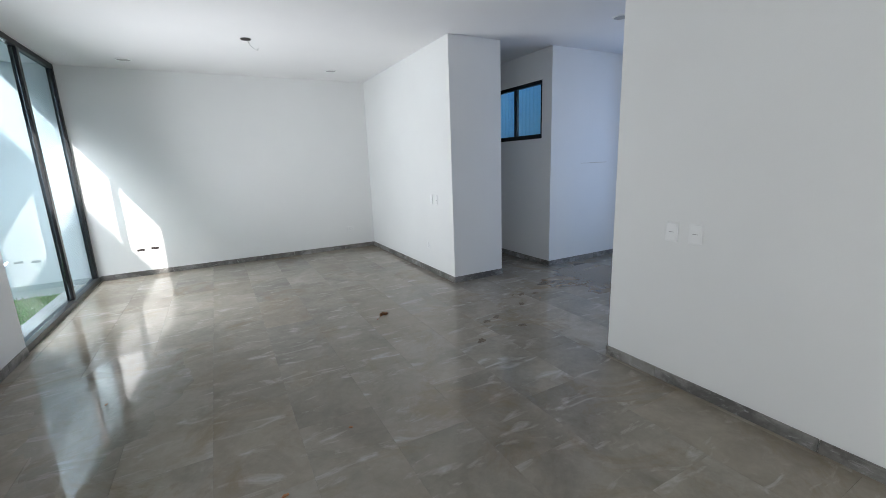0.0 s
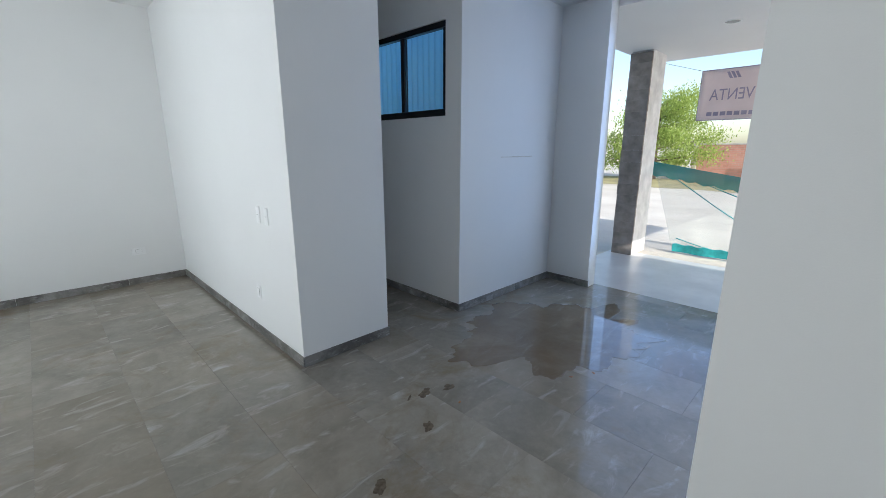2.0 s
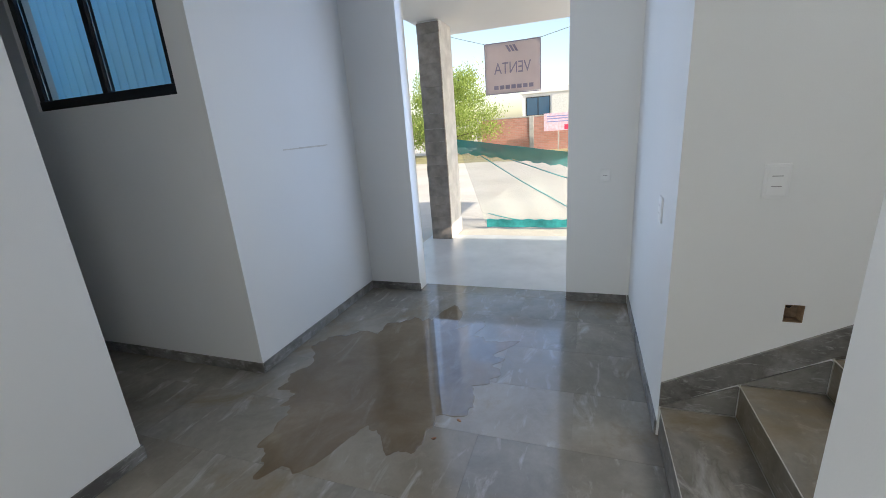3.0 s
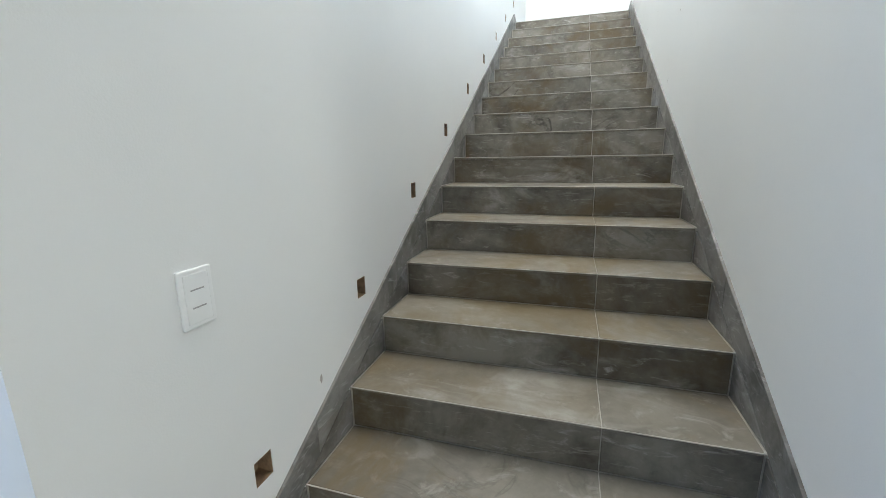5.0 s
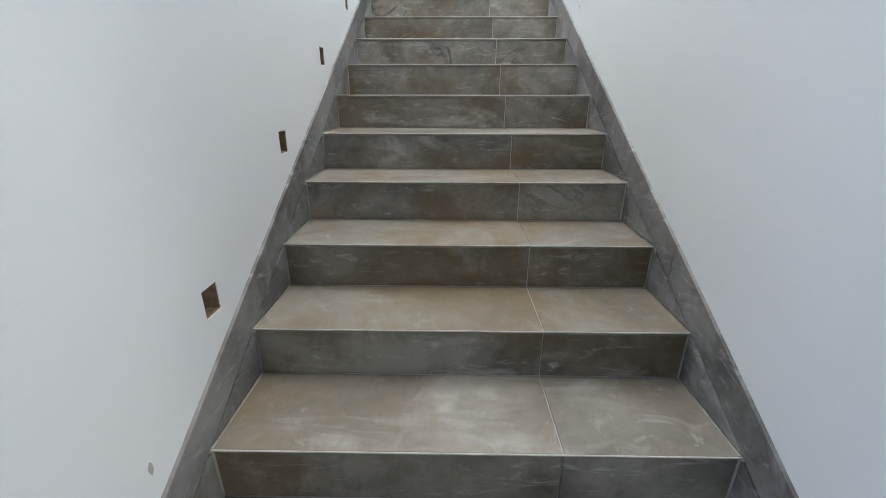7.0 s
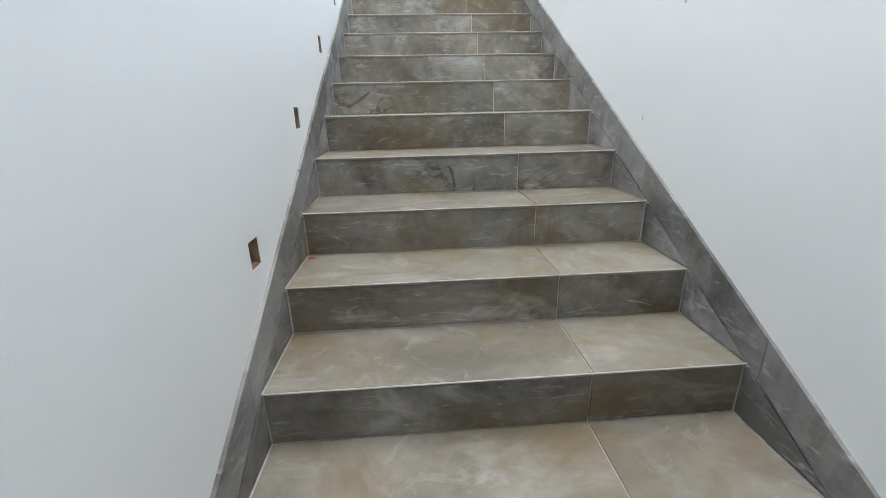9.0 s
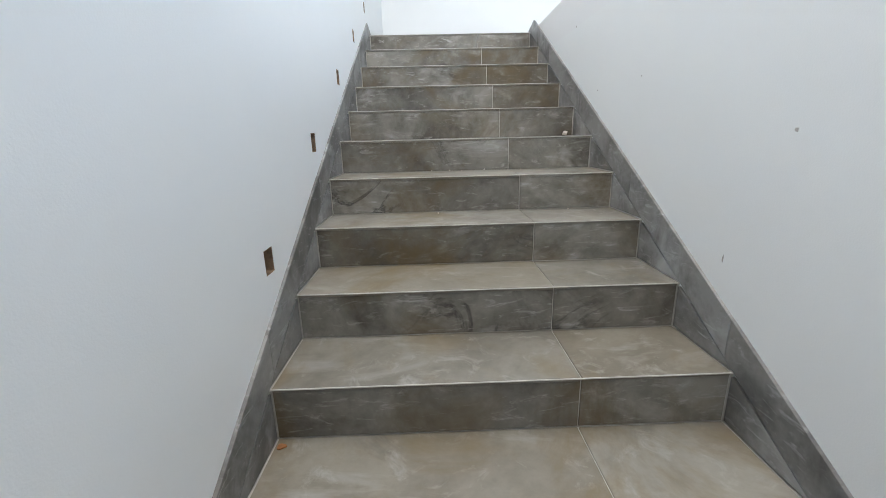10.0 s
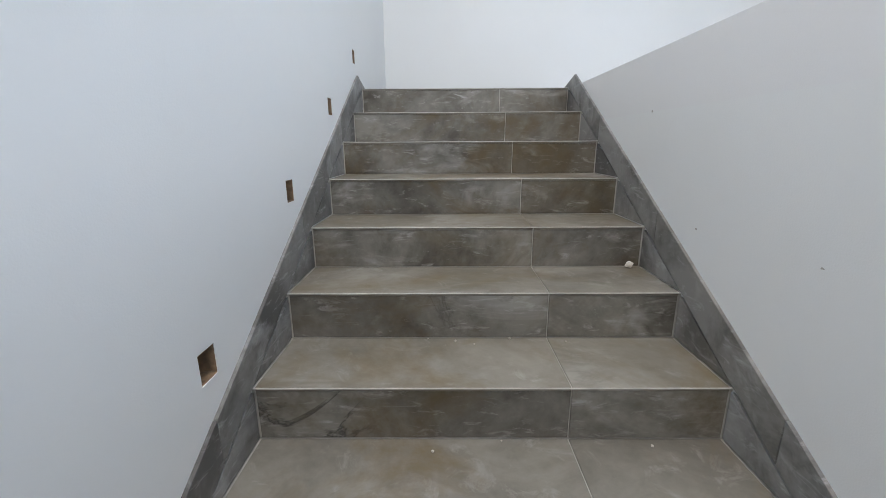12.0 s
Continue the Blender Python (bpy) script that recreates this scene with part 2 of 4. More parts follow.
# Reaches past the glass; this unseen overhang trims the sun band from above.
ceiling = wall("ceiling", "z", H, UP, -2.495, 5.22, -4.65, 7.12, [(XB, XA + 0.06, -3.52, 1.0), (3.72, 5.3, 4.10, 6.97)], M_CEIL, "flat white painted ceiling slab", "ceiling")
ceiling_up = wall("ceiling_upper", "z", 6.0, 6.15, -0.20, 3.70, -4.80, 1.85, [(2.35, 3.50, -2.30, 1.10)], M_CEIL, "flat white painted ceiling", "ceiling")
soffit = wall("porch_ceiling", "z", 2.75, 2.95, 5.22, 8.25, -1.0, 4.22, (), M_CEIL, "white painted porch soffit", "ceiling")
garden_wall = wall("garden_wall", "y", 6.97, 7.12, -5.1, -1.865, -0.1, 3.6, label="tall white garden boundary wall")
# Unseen wall, added so that low sun enters only as a band.
sun_blocker = wall("neighbour_wall", "x", -5.1, -4.9, -30, 6.97, -0.1, 5.67, label="tall white unseen wall added to shape the sun band")

floor = boxes("floor", M_FGROUT, None, (-1.86, 5.22, -4.65, 6.97, -0.12, -0.0025))
tagged(floor, "grey-brown polished stone-look tile floor", "floor", "", "structure")


# ---- staircase ----
stair = thing("staircase", "straight staircase clad in grey-brown stone-look tiles", "staircase", at=(2.93, Y1, 0))
SO = Vector((2.93, Y1, 0))


def sbox(name, mat, x0, x1, y0, y1, z0, z1, bevel=0.0):
    """A box part of the staircase whose own origin lies in its middle."""
    bm = bmesh.new()
    dx, dy, dz = (x1 - x0) / 2, (y1 - y0) / 2, (z1 - z0) / 2
    box(bm, -dx, dx, -dy, dy, -dz, dz)
    if bevel:
        soften(bm, bevel, 1)
    ob = part(name, bm, mat, stair)
    ob.location = Vector(((x0 + x1) / 2, (y0 + y1) / 2, (z0 + z1) / 2)) - SO
    return ob


def profile(name, mat, pts, x0, x1, bevel=0.0):
    """A part of the staircase: an outline in y, z pushed from x0 to x1."""
    c = Vector(((x0 + x1) / 2, sum(p[0] for p in pts) / len(pts), sum(p[1] for p in pts) / len(pts)))
    bm = bmesh.new()
    a = [bm.verts.new((x0 - c.x, y - c.y, z - c.z)) for y, z in pts]
    b = [bm.verts.new((x1 - c.x, y - c.y, z - c.z)) for y, z in pts]
    bm.faces.new(a)
    bm.faces.new(b[::-1])
    for i in range(len(pts)):
        j = (i + 1) % len(pts)
        bm.faces.new([a[j], a[i], b[i], b[j]])
    if bevel:
        soften(bm, bevel, 1)
    ob = part(name, bm, mat, stair)
    ob.location = c - SO
    return ob


def nose(k):
    return Y1 - (k - 1) * T


core = [(Y1 - 0.010, -0.1)]
for k in range(1, N + 1):
    core += [(nose(k) - 0.010, k * R - 0.004), (nose(k + 1) - 0.010, k * R - 0.004)]
core[-1] = (-4.65, N * R - 0.004)
core += [(-4.65, 2.72), (-3.3, 2.72), (Y1 - 0.4, -0.1)]
profile("body", M_GROUT, core, XB, XA)
JX = 2.715
for k in range(1, N + 1):
    y, z = nose(k), k * R
    back = nose(k + 1) - 0.0045 if k < N else -4.645
    for x0, x1 in ((XB + 0.0125, JX - 0.0018), (JX + 0.0018, XA - 0.0125)):
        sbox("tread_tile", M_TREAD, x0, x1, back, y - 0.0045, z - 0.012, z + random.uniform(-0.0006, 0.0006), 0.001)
        sbox("riser_tile", M_RISER_SHADED, x0, x1, y - 0.018, y - 0.006 + random.uniform(-0.0006, 0.0006), z - R + 0.002, z - 0.0125, 0.001)
    sbox("nosing_grout", M_GROUT, XB + 0.001, XA - 0.001, y - 0.0046, y - 0.0005, z - 0.0046, z - 0.0004, 0.001)

for x0, x1, name in ((XA - 0.009, XA + 0.001, "left"), (XB - 0.001, XB + 0.009, "right")):
    for k in range(1, N):
        y, z = nose(k), k * R
        profile("side_tile", M_SKIRT, [(y - 0.004, z + 0.003), (y - T - 0.003, z + 0.003), (y - T - 0.003, z + R - 0.014), (y - T + 0.003, z + R - 0.014)], x0, x1, 0.0006)
    h, slope = 0.122, R / T
    y0, step = Y1 - 0.001, 0.66
    END = nose(N) + 0.114
    while y0 > END + 0.02:
        y1 = max(y0 - step, END)
        za, zb = R + (Y1 - y0) * slope, R + (Y1 - y1) * slope
        pts = [(y0, za + 0.003), (y1 + 0.002, zb + 0.001), (y1 + 0.002, zb + h), (y0, za + h)]
        if y1 == END:
            pts = [(y0, za + 0.002), (nose(N) + 0.002, N * R + 0.002), (nose(N) - 0.13, N * R + 0.002), (END, zb + h), (y0, za + h)]
        profile("skirting_tile", M_SKIRT, pts, x0 - 0.001, x1 + 0.001, 0.001)
        y0 = y1


# ---- garden window ----
def frame_bar(name, parent, *span):
    return boxes(name, M_BLACK, parent, span, bevel=0.003)


gw = thing("window_1", "floor-to-ceiling fixed window in black aluminium", "window", at=(0, 0, 0))
tagged(gw, kind="structure")
GX0, GX1 = -1.955, -1.885
frame_bar("window_sill", gw, GX0 - 0.02, GX1 + 0.02, 4.342, 6.965, 0.0, 0.06)
frame_bar("head_rail", gw, GX0, GX1, 4.342, 6.965, H - 0.06, H - 0.001)
for y0, y1 in ((4.343, 4.395), (5.82, 5.89), (6.905, 6.964)):
    frame_bar("mullion", gw, GX0, GX1, y0, y1, 0.06, H - 0.06)
for y0, y1 in ((4.396, 5.819), (5.891, 6.904)):
    p = boxes("pane", M_GLASS, gw, (-1.925, -1.915, y0, y1, 0.061, H - 0.061))
    p.visible_shadow = False

# ---- assumed skylight and added side window, both unseen ----
M_OPAL = Mat("opal_acrylic", 0.4)
M_OPAL.color((0.8, 0.82, 0.83))
tl = M_OPAL.n("BsdfTranslucent", Color=(0.8, 0.85, 0.9, 1))
mx = M_OPAL.n("MixShader", Fac=0.5)
M_OPAL.link(M_OPAL.b.outputs[0], mx.inputs[1])
M_OPAL.link(tl.outputs[0], mx.inputs[2])
M_OPAL.link(mx.outputs[0], M_OPAL.nt.nodes["Material Output"].inputs["Surface"])
# Unseen skylight assumed from the bright treads; opal pane added to stop the sun.
sk = tagged(thing("window_3", "opal skylight assumed above the stairs, out of view", "skylight"), kind="structure")
boxes("pane", M_OPAL.m, sk, (2.352, 3.498, -2.298, 1.098, 6.10, 6.13))
# Added window frame round the fill lamp, never in view.
kw = tagged(thing("added_window_4", "plain black-framed side window added out of view for fill light", "window"), kind="structure")
for s4 in ((-4.05, -1.95, 0.95, 1.0), (-4.05, -1.95, 2.2, 2.25), (-4.05, -4.0, 1.0, 2.2), (-2.0, -1.95, 1.0, 2.2), (-3.02, -2.98, 1.0, 2.2)):
    frame_bar("frame_bar", kw, -1.96, -1.90, *s4)

# ---- high window ----
hw = thing("window_2", "high black-framed window before a blue corrugated sheet", "window")
tagged(hw, kind="structure")
frame_bar("head_rail", hw, 3.60, 3.66, 4.152, 5.348, 2.41, 2.457)
frame_bar("sill_rail", hw, 3.60, 3.66, 4.152, 5.348, 1.717, 1.775)
for y0, y1 in ((4.152, 4.20), (4.71, 4.755), (5.30, 5.348)):
    frame_bar("stile", hw, 3.605, 3.655, y0, y1, 1.775, 2.41)
for y0, y1 in ((4.201, 4.709), (4.756, 5.299)):
    p = boxes("pane", M_CLEAR, hw, (3.628, 3.634, y0, y1, 1.776, 2.409))
    p.visible_shadow = False


def corrugated():
    bm = bmesh.new()
    n, y0, y1 = 360, 4.11, 6.6
    rows = []
    for i in range(n + 1):
        y = y0 + (y1 - y0) * i / n
        x = 4.0 + 0.03 * math.sin(i / n * (y1 - y0) / 0.085 * 2 * math.pi)
        rows.append([bm.verts.new((x + d, y, z)) for d, z in ((0, 1.0), (0, 3.1), (0.004, 3.1), (0.004, 1.0))])
    for a, b in zip(rows, rows[1:]):
        for i in range(4):
            j = (i + 1) % 4
            bm.faces.new([a[i], a[j], b[j], b[i]])
    m = Mat("blue_sheet", 0.4)
    v = m.coords(scale=(1, 6, 0.3))
    m.color(m.ramp(m.noise(v, 2, 3), (0.3, (0.42, 0.72, 0.95)), (0.7, (0.65, 0.88, 1.0))))
    tl = m.n("BsdfTranslucent", Color=(0.6, 0.9, 1.0, 1))
    mixs = m.n("MixShader", Fac=0.6)
    m.link(m.b.outputs[0], mixs.inputs[1])
    m.link(tl.outputs[0], mixs.inputs[2])
    m.link(mixs.outputs[0], m.nt.nodes["Material Output"].inputs["Surface"])
    return part("corrugated_sheet", bm, m.m, None, smooth=True)


tagged(corrugated(), "blue corrugated plastic sheet behind the high window", "sheet")


# ---- switches, sockets, recesses ----
def plate(name, at, normal, w, h, label, keys=1, category="switch", group=""):
    """A wall plate with raised keys, its back on the wall at the point given, facing along normal."""
    root = thing(name, label, category, group)
    bm = bmesh.new()
    box(bm, -w / 2, w / 2, 0, 0.008, -h / 2, h / 2)
    soften(bm, 0.0036, 3)
    part("cover_plate", bm, M_PLATE, root)
    if category == "switch":
        bm = bmesh.new()
        box(bm, -w * 0.36, w * 0.36, 0.007, 0.0095, -h * 0.42, h * 0.42)
        soften(bm, 0.002, 2)
        part("rocker", bm, M_PLATE, root)
        for i in range(keys):
            zc = (i - (keys - 1) / 2) * h * 0.3
            bm = bmesh.new()
            box(bm, -w * 0.2, w * 0.2, 0.0088, 0.0102, zc - 0.0016, zc + 0.0016)
            soften(bm, 0.0004, 1)
            part("slot", bm, M_SEAM, root, "grey finger slot")
    else:
        for i in range(keys):
            kw, kh = w * 0.42, h * 0.5 / keys
            zc = (i - (keys - 1) / 2) * (kh + 0.004)
            gap = bmesh.new()
            box(gap, -kw / 2 - 0.001, kw / 2 + 0.001, 0.008, 0.0104, zc - kh / 2 - 0.001, zc + kh / 2 + 0.001)
            part("seam", gap, M_SEAM, root, "grey shadow gap")
            bm = bmesh.new()
            box(bm, -kw / 2, kw / 2, 0.009, 0.013, zc - kh / 2, zc + kh / 2)
            soften(bm, 0.0012, 1)
            part("outlet", bm, M_PLATE, root)
    ang = math.atan2(-normal[0], normal[1])
    root.matrix_world = Matrix.Translation(at) @ Matrix.Rotation(ang, 4, "Z")
    return root


G = "switch plates"
plate("light_switch", (2.125, 1.345, 0.99), (-1, 0), 0.082, 0.122, "white plastic light switch on the white wall", 1, "switch", G)
plate("light_switch", (2.125, 1.20, 0.992), (-1, 0), 0.082, 0.122, "white plastic light switch on the white wall", 1, "switch", G)
plate("light_switch", (XA, 1.39, 1.168), (-1, 0), 0.082, 0.125, "white plastic light switch beside the stairs", 2, "switch", G)
plate("light_switch", (3.90, Y1, 1.0), (0, 1), 0.082, 0.122, "white plastic light switch near the wall corner", 2, "switch", G)
plate("light_switch", (5.066, 1.905, 1.015), (-1, 0), 0.075, 0.09, "painted-over wall plate beside the entrance", 1, "switch", G)
plate("light_switch", (2.125, 4.576, 0.985), (-1, 0), 0.06, 0.122, "white plastic light switch on the white wall", 1, "switch", G)
plate("light_switch", (2.125, 4.435, 0.985), (-1, 0), 0.06, 0.122, "white plastic light switch on the white wall", 1, "switch", G)
plate("wall_socket", (2.125, 4.714, 0.37), (-1, 0), 0.075, 0.11, "white plastic wall socket near the floor", 1, "socket", "sockets")
plate("wall_socket", (1.706, 6.97, 0.361), (0, -1), 0.125, 0.08, "wide white plastic wall socket near the floor", 1, "socket", "sockets")


def recess(y, z):
    """An open metal box sunk into the stair wall, with wire ends."""
    root = thing("wall_recess", "open square light recess with a brown inner box", "wall recess", "stair light recesses", (XA, y, z))
    bm = bmesh.new()
    w, h, d, t = 0.0315, 0.0365, 0.05, 0.0025
    box(bm, d - t, d, -w, w, -h, h)
    for s in (-1, 1):
        box(bm, 0.002, d - t, min(s * w, s * (w - t)), max(s * w, s * (w - t)), -h, h)
        box(bm, 0.002, d - t, -w + t, w - t, min(s * h, s * (h - t)), max(s * h, s * (h - t)))
    part("inner_box", bm, M_BOX, root)
    bm = bmesh.new()
    bmesh.ops.create_cone(bm, cap_ends=True, segments=10, radius1=0.011, radius2=0.011, depth=0.006,
                          matrix=Matrix.Translation((d - t - 0.004, 0.004, 0.018)) @ Matrix.Rotation(radians(90), 4, "Y"))
    part("conduit_end", bm, M_DARK, root)


for y, z in HOLES:
    recess(y, z)


def socket_box(x, z, w):
    """An uncovered outlet box flush in the far wall."""
    root = thing("outlet_box", "uncovered outlet box, the shade in its opening drawn as a dark sheet", "outlet box", "open outlet boxes", (x, 6.97, z))
    bm = bmesh.new()
    for x0, x1, z0, z1 in ((-w, w, 0.016, 0.024), (-w, w, -0.024, -0.016), (-w, -w + 0.008, -0.016, 0.016), (w - 0.008, w, -0.016, 0.016)):
        box(bm, x0, x1, -0.006, 0, z0, z1)
    part("rim", bm, M_PLATE, root)
    # Dark sheet on the wall face for the shade inside the box.
    bm = bmesh.new()
    box(bm, -w + 0.008, w - 0.008, -0.002, 0, -0.016, 0.016)
    part("opening", bm, M_DARK, root)


socket_box(-1.353, 0.374, 0.055)
socket_box(-1.185, 0.385, 0.055)


M_DIFF = plain("lamp_diffuser", (0.4, 0.4, 0.39), 0.5)


def ceiling_ring(x, y, r, z0=H):
    root = thing("downlight", "round white recessed ceiling downlight", "ceiling light", "downlights", (x, y, z0))
    bm = bmesh.new()
    n = 40
    prof = [(r, 0), (r, -0.006), (r * 0.94, -0.011), (r * 0.84, -0.010), (r * 0.8, -0.004)]
    rings = [[bm.verts.new((q * math.cos(2 * math.pi * i / n), q * math.sin(2 * math.pi * i / n), z)) for i in range(n)] for q, z in prof]
    for a, b in zip(rings, rings[1:]):
        for i in range(n):
            bm.faces.new([a[i], a[(i + 1) % n], b[(i + 1) % n], b[i]])
    part("ring", bm, M_PLATE, root, "", True)
    bm = bmesh.new()
    bmesh.ops.create_circle(bm, cap_ends=True, segments=n, radius=r * 0.81, matrix=Matrix.Translation((0, 0, -0.005)))
    part("diffuser", bm, M_DIFF, root)


ceiling_ring(-1.085, 6.41, 0.085)
ceiling_ring(1.40, 6.25, 0.085)
ceiling_ring(3.506, 2.92, 0.085)
ceiling_ring(6.51, 2.82, 0.085, 2.75)


def lamp_hole():
    root = thing("lamp_outlet", "dark ceiling lamp outlet with a loose wire", "lamp outlet", "", (0.19, 5.01, H))
    # Dark disc on the ceiling for the shade inside the lamp hole.
    bm = bmesh.new()
    bmesh.ops.create_cone(bm, cap_ends=True, segments=24, radius1=0.052, radius2=0.055, depth=0.006, matrix=Matrix.Translation((0, 0, -0.003)))
    part("box_cover", bm, M_DARK, root)
    bm = bmesh.new()
    pts = [Vector((0.02, 0, -0.004)), Vector((0.03, -0.01, -0.05)), Vector((0.06, -0.02, -0.09)), Vector((0.1, -0.02, -0.11)), Vector((0.115, -0.01, -0.085))]
    prev = None
    for p in pts:
        ring = [bm.verts.new(p + Vector((0.003 * math.cos(a), 0.003 * math.sin(a), 0))) for a in (0, 1.57, 3.14, 4.71)]
        if prev:
            for i in range(4):
                bm.faces.new([prev[i], prev[(i + 1) % 4], ring[(i + 1) % 4], ring[i]])
        prev = ring
    part("wire", bm, M_SEAM, root)


lamp_hole()


# ---- floor dirt and water ----
def blob(name, mat, x, y, r, seed, squash=1.0, turn=0.0, z0=0.0006, thick=0.0015, jag=0.45, n=72, scale=1.6):
    """A thin flat patch with an uneven outline."""
    bm = bmesh.new()
    top, low = [], []
    for i in range(n):
        a = 2 * math.pi * i / n
        k = 1 + jag * noise.fractal(Vector((math.cos(a) * scale, math.sin(a) * scale, seed * 7.3)), 1.0, 2.0, 5)
        px, py = r * k * math.cos(a), r * k * math.sin(a) * squash
        px, py = px * math.cos(turn) - py * math.sin(turn), px * math.sin(turn) + py * math.cos(turn)
        low.append(bm.verts.new((px * 1.004, py * 1.004, z0)))
        top.append(bm.verts.new((px * 0.99, py * 0.99, z0 + thick)))
    for i in range(n):
        j = (i + 1) % n
        bm.faces.new([low[i], low[j], top[j], top[i]])
    c = bm.verts.new((0, 0, z0 + thick))
    for i in range(n):
        bm.faces.new([top[i], top[(i + 1) % n], c])
    ob = part(name, bm, mat, None)
    ob.location = (x, y, 0)
    return ob


puddle = blob("puddle", M_WATER, 3.84, 3.14, 0.78, 3, 0.72, -0.35, thick=0.0012, jag=0.45, n=260, scale=2.4)
puddle.visible_shadow = False
tagged(puddle, "shallow puddle of dirty water on the tiles", "puddle")
M_FILM = stone_tile("wet_film", (0.2, 0.178, 0.145), (0.33, 0.305, 0.26), (0.5, 0.48, 0.44), (0.005, 0.1), (1.5, 4.5, 1.0), (0.2, 0.14, 0.075), 0.5, 0.0, 0.3, (0.32, 0.66), 0.2)
for node in M_FILM.node_tree.nodes:
    if node.type == "BUMP":
        node.inputs["Strength"].default_value = 0.4
    if node.type == "BSDF_PRINCIPLED":
        node.inputs["Coat Weight"].default_value = 0.7
        node.inputs["Coat Roughness"].default_value = 0.015
film = blob("puddle", M_FILM, -1.08, 3.05, 0.8, 9, 0.5, 1.45, z0=0.0004, thick=0.0004, jag=0.3, n=180, scale=2.2)
film.visible_shadow = False
tagged(film, "smeared drying water film with dirt on the tiles", "puddle")
M_MUD = Mat("dried_mud", 0.85)
M_MUD.color(M_MUD.ramp(M_MUD.noise(M_MUD.coords(), 40, 5), (0.35, (0.075, 0.052, 0.03)), (0.65, (0.15, 0.115, 0.075))))
M_MUD = M_MUD.m
for i, (x, y, r, sq, tu) in enumerate(((2.495, 3.231, 0.055, 0.5, 0.5), (2.646, 3.176, 0.045, 0.55, 0.2), (2.303, 2.991, 0.04, 0.7, 1.0), (1.88, 2.843, 0.042, 0.6, 0.8),
                                       (1.739, 2.80, 0.04, 0.6, 0.3), (1.953, 2.55, 0.04, 0.6, -0.4), (1.466, 2.482, 0.045, 0.6, 0.7), (2.40, 3.26, 0.03, 0.25, 0.6))):
    tagged(blob("mud_mark", M_MUD, x, y, r, 20 + i, sq, tu, thick=0.0008, jag=0.5, n=40), "dried brown mud footprint on the tiles", "mud mark", "mud marks")


def dry_leaf():
    root = thing("dry_leaf", "crumpled orange-brown dry leaf on the floor", "leaf", "", (0.99, 3.498, 0.001))
    rng = random.Random(4)
    for j in range(3):
        bm = bmesh.new()
        n = 8
        a, b = [], []
        for i in range(n + 1):
            u = i / n
            w = 0.022 * math.sin(math.pi * u) + 0.002
            z = 0.006 + 0.018 * math.sin(u * 5 + j) ** 2
            a.append(bm.verts.new((0.09 * (u - 0.5), w, z)))
            b.append(bm.verts.new((0.09 * (u - 0.5), -w, z * rng.uniform(0.2, 0.9))))
        for i in range(n):
            bm.faces.new([a[i], a[i + 1], b[i + 1], b[i]])
        bmesh.ops.solidify(bm, geom=list(bm.faces), thickness=0.001)
        ob = part("leaf_piece", bm, M_LEAFDRY, root)
        ob.matrix_basis = pose(rng.uniform(-0.03, 0.03), rng.uniform(-0.02, 0.02), 0, 0, 0, rng.uniform(0, 180))


M_LEAFDRY = plain("dry_leaf", (0.3, 0.12, 0.04), 0.7, 0, 0.5, 30)
dry_leaf()


def crumb(x, y, z, r, seed):
    bm = bmesh.new()
    bmesh.ops.create_icosphere(bm, subdivisions=2, radius=r)
    for v in bm.verts:
        v.co *= 1 + 0.5 * noise.noise(v.co * (1.4 / r) + Vector((seed, 0, 0)))
    low = min(v.co.z for v in bm.verts)
    for v in bm.verts:
        v.co.z -= low
    ob = part("plaster_crumb", bm, M_RUBBLE)
    ob.location = (x, y, z + 0.0008)
    tagged(ob, "small pale crumb of plaster on a stair tread", "plaster crumb")


crumb(2.345, nose(15) + 0.02, 14 * R, 0.014, 3)


for i, (x, k) in enumerate(((3.11, 13), (3.02, 13), (2.96, 13), (2.84, 13), (2.66, 13), (3.086, 12), (2.9, 12), (2.5, 12))):
    crumb(x, nose(k + 1) + 0.008 + 0.02 * (i % 3), k * R, 0.0025 + 0.0012 * (i % 2), 20 + i)
flake = blob("dirt_flake", M_LEAFDRY, 3.545, nose(10) + 0.03, 0.012, 61, 0.7, 0.4, 9 * R + 0.0006, 0.004, 0.5, 14)
tagged(flake, "small orange-brown flake in the corner of a stair tread", "dirt flake")


def debris(x, y, r, seed):
    """A small flat flake of dry dirt."""
    tagged(blob("dirt_flake", M_LEAFDRY, x, y, r, seed, 0.6, seed, 0.0006, 0.004, 0.5, 14), "small brown flake of dirt on the tiles", "dirt flake", "dirt flakes")


for i, (x, y, r) in enumerate(((0.2, 1.93, 0.012), (-0.2, 1.6, 0.014), (-1.1, 3.0, 0.01), (0.9, 3.42, 0.011), (2.58, 3.02, 0.009), (3.45, 2.62, 0.012), (3.3, 2.7, 0.01))):
    debris(x, y, r, 40 + i)

# scratch in the plaster of the hall wall
M_SCR = plain("bare_plaster", (0.62, 0.6, 0.56), 0.9)
scr = boxes("wall_scratch", M_SCR, None, (4.13, 4.62, 3.968, 3.9702, 1.366, 1.374), (4.30, 4.645, 3.967, 3.9702, 1.370, 1.377))
tagged(scr, "thin horizontal scratch in the painted wall", "scratch", "", "structure")

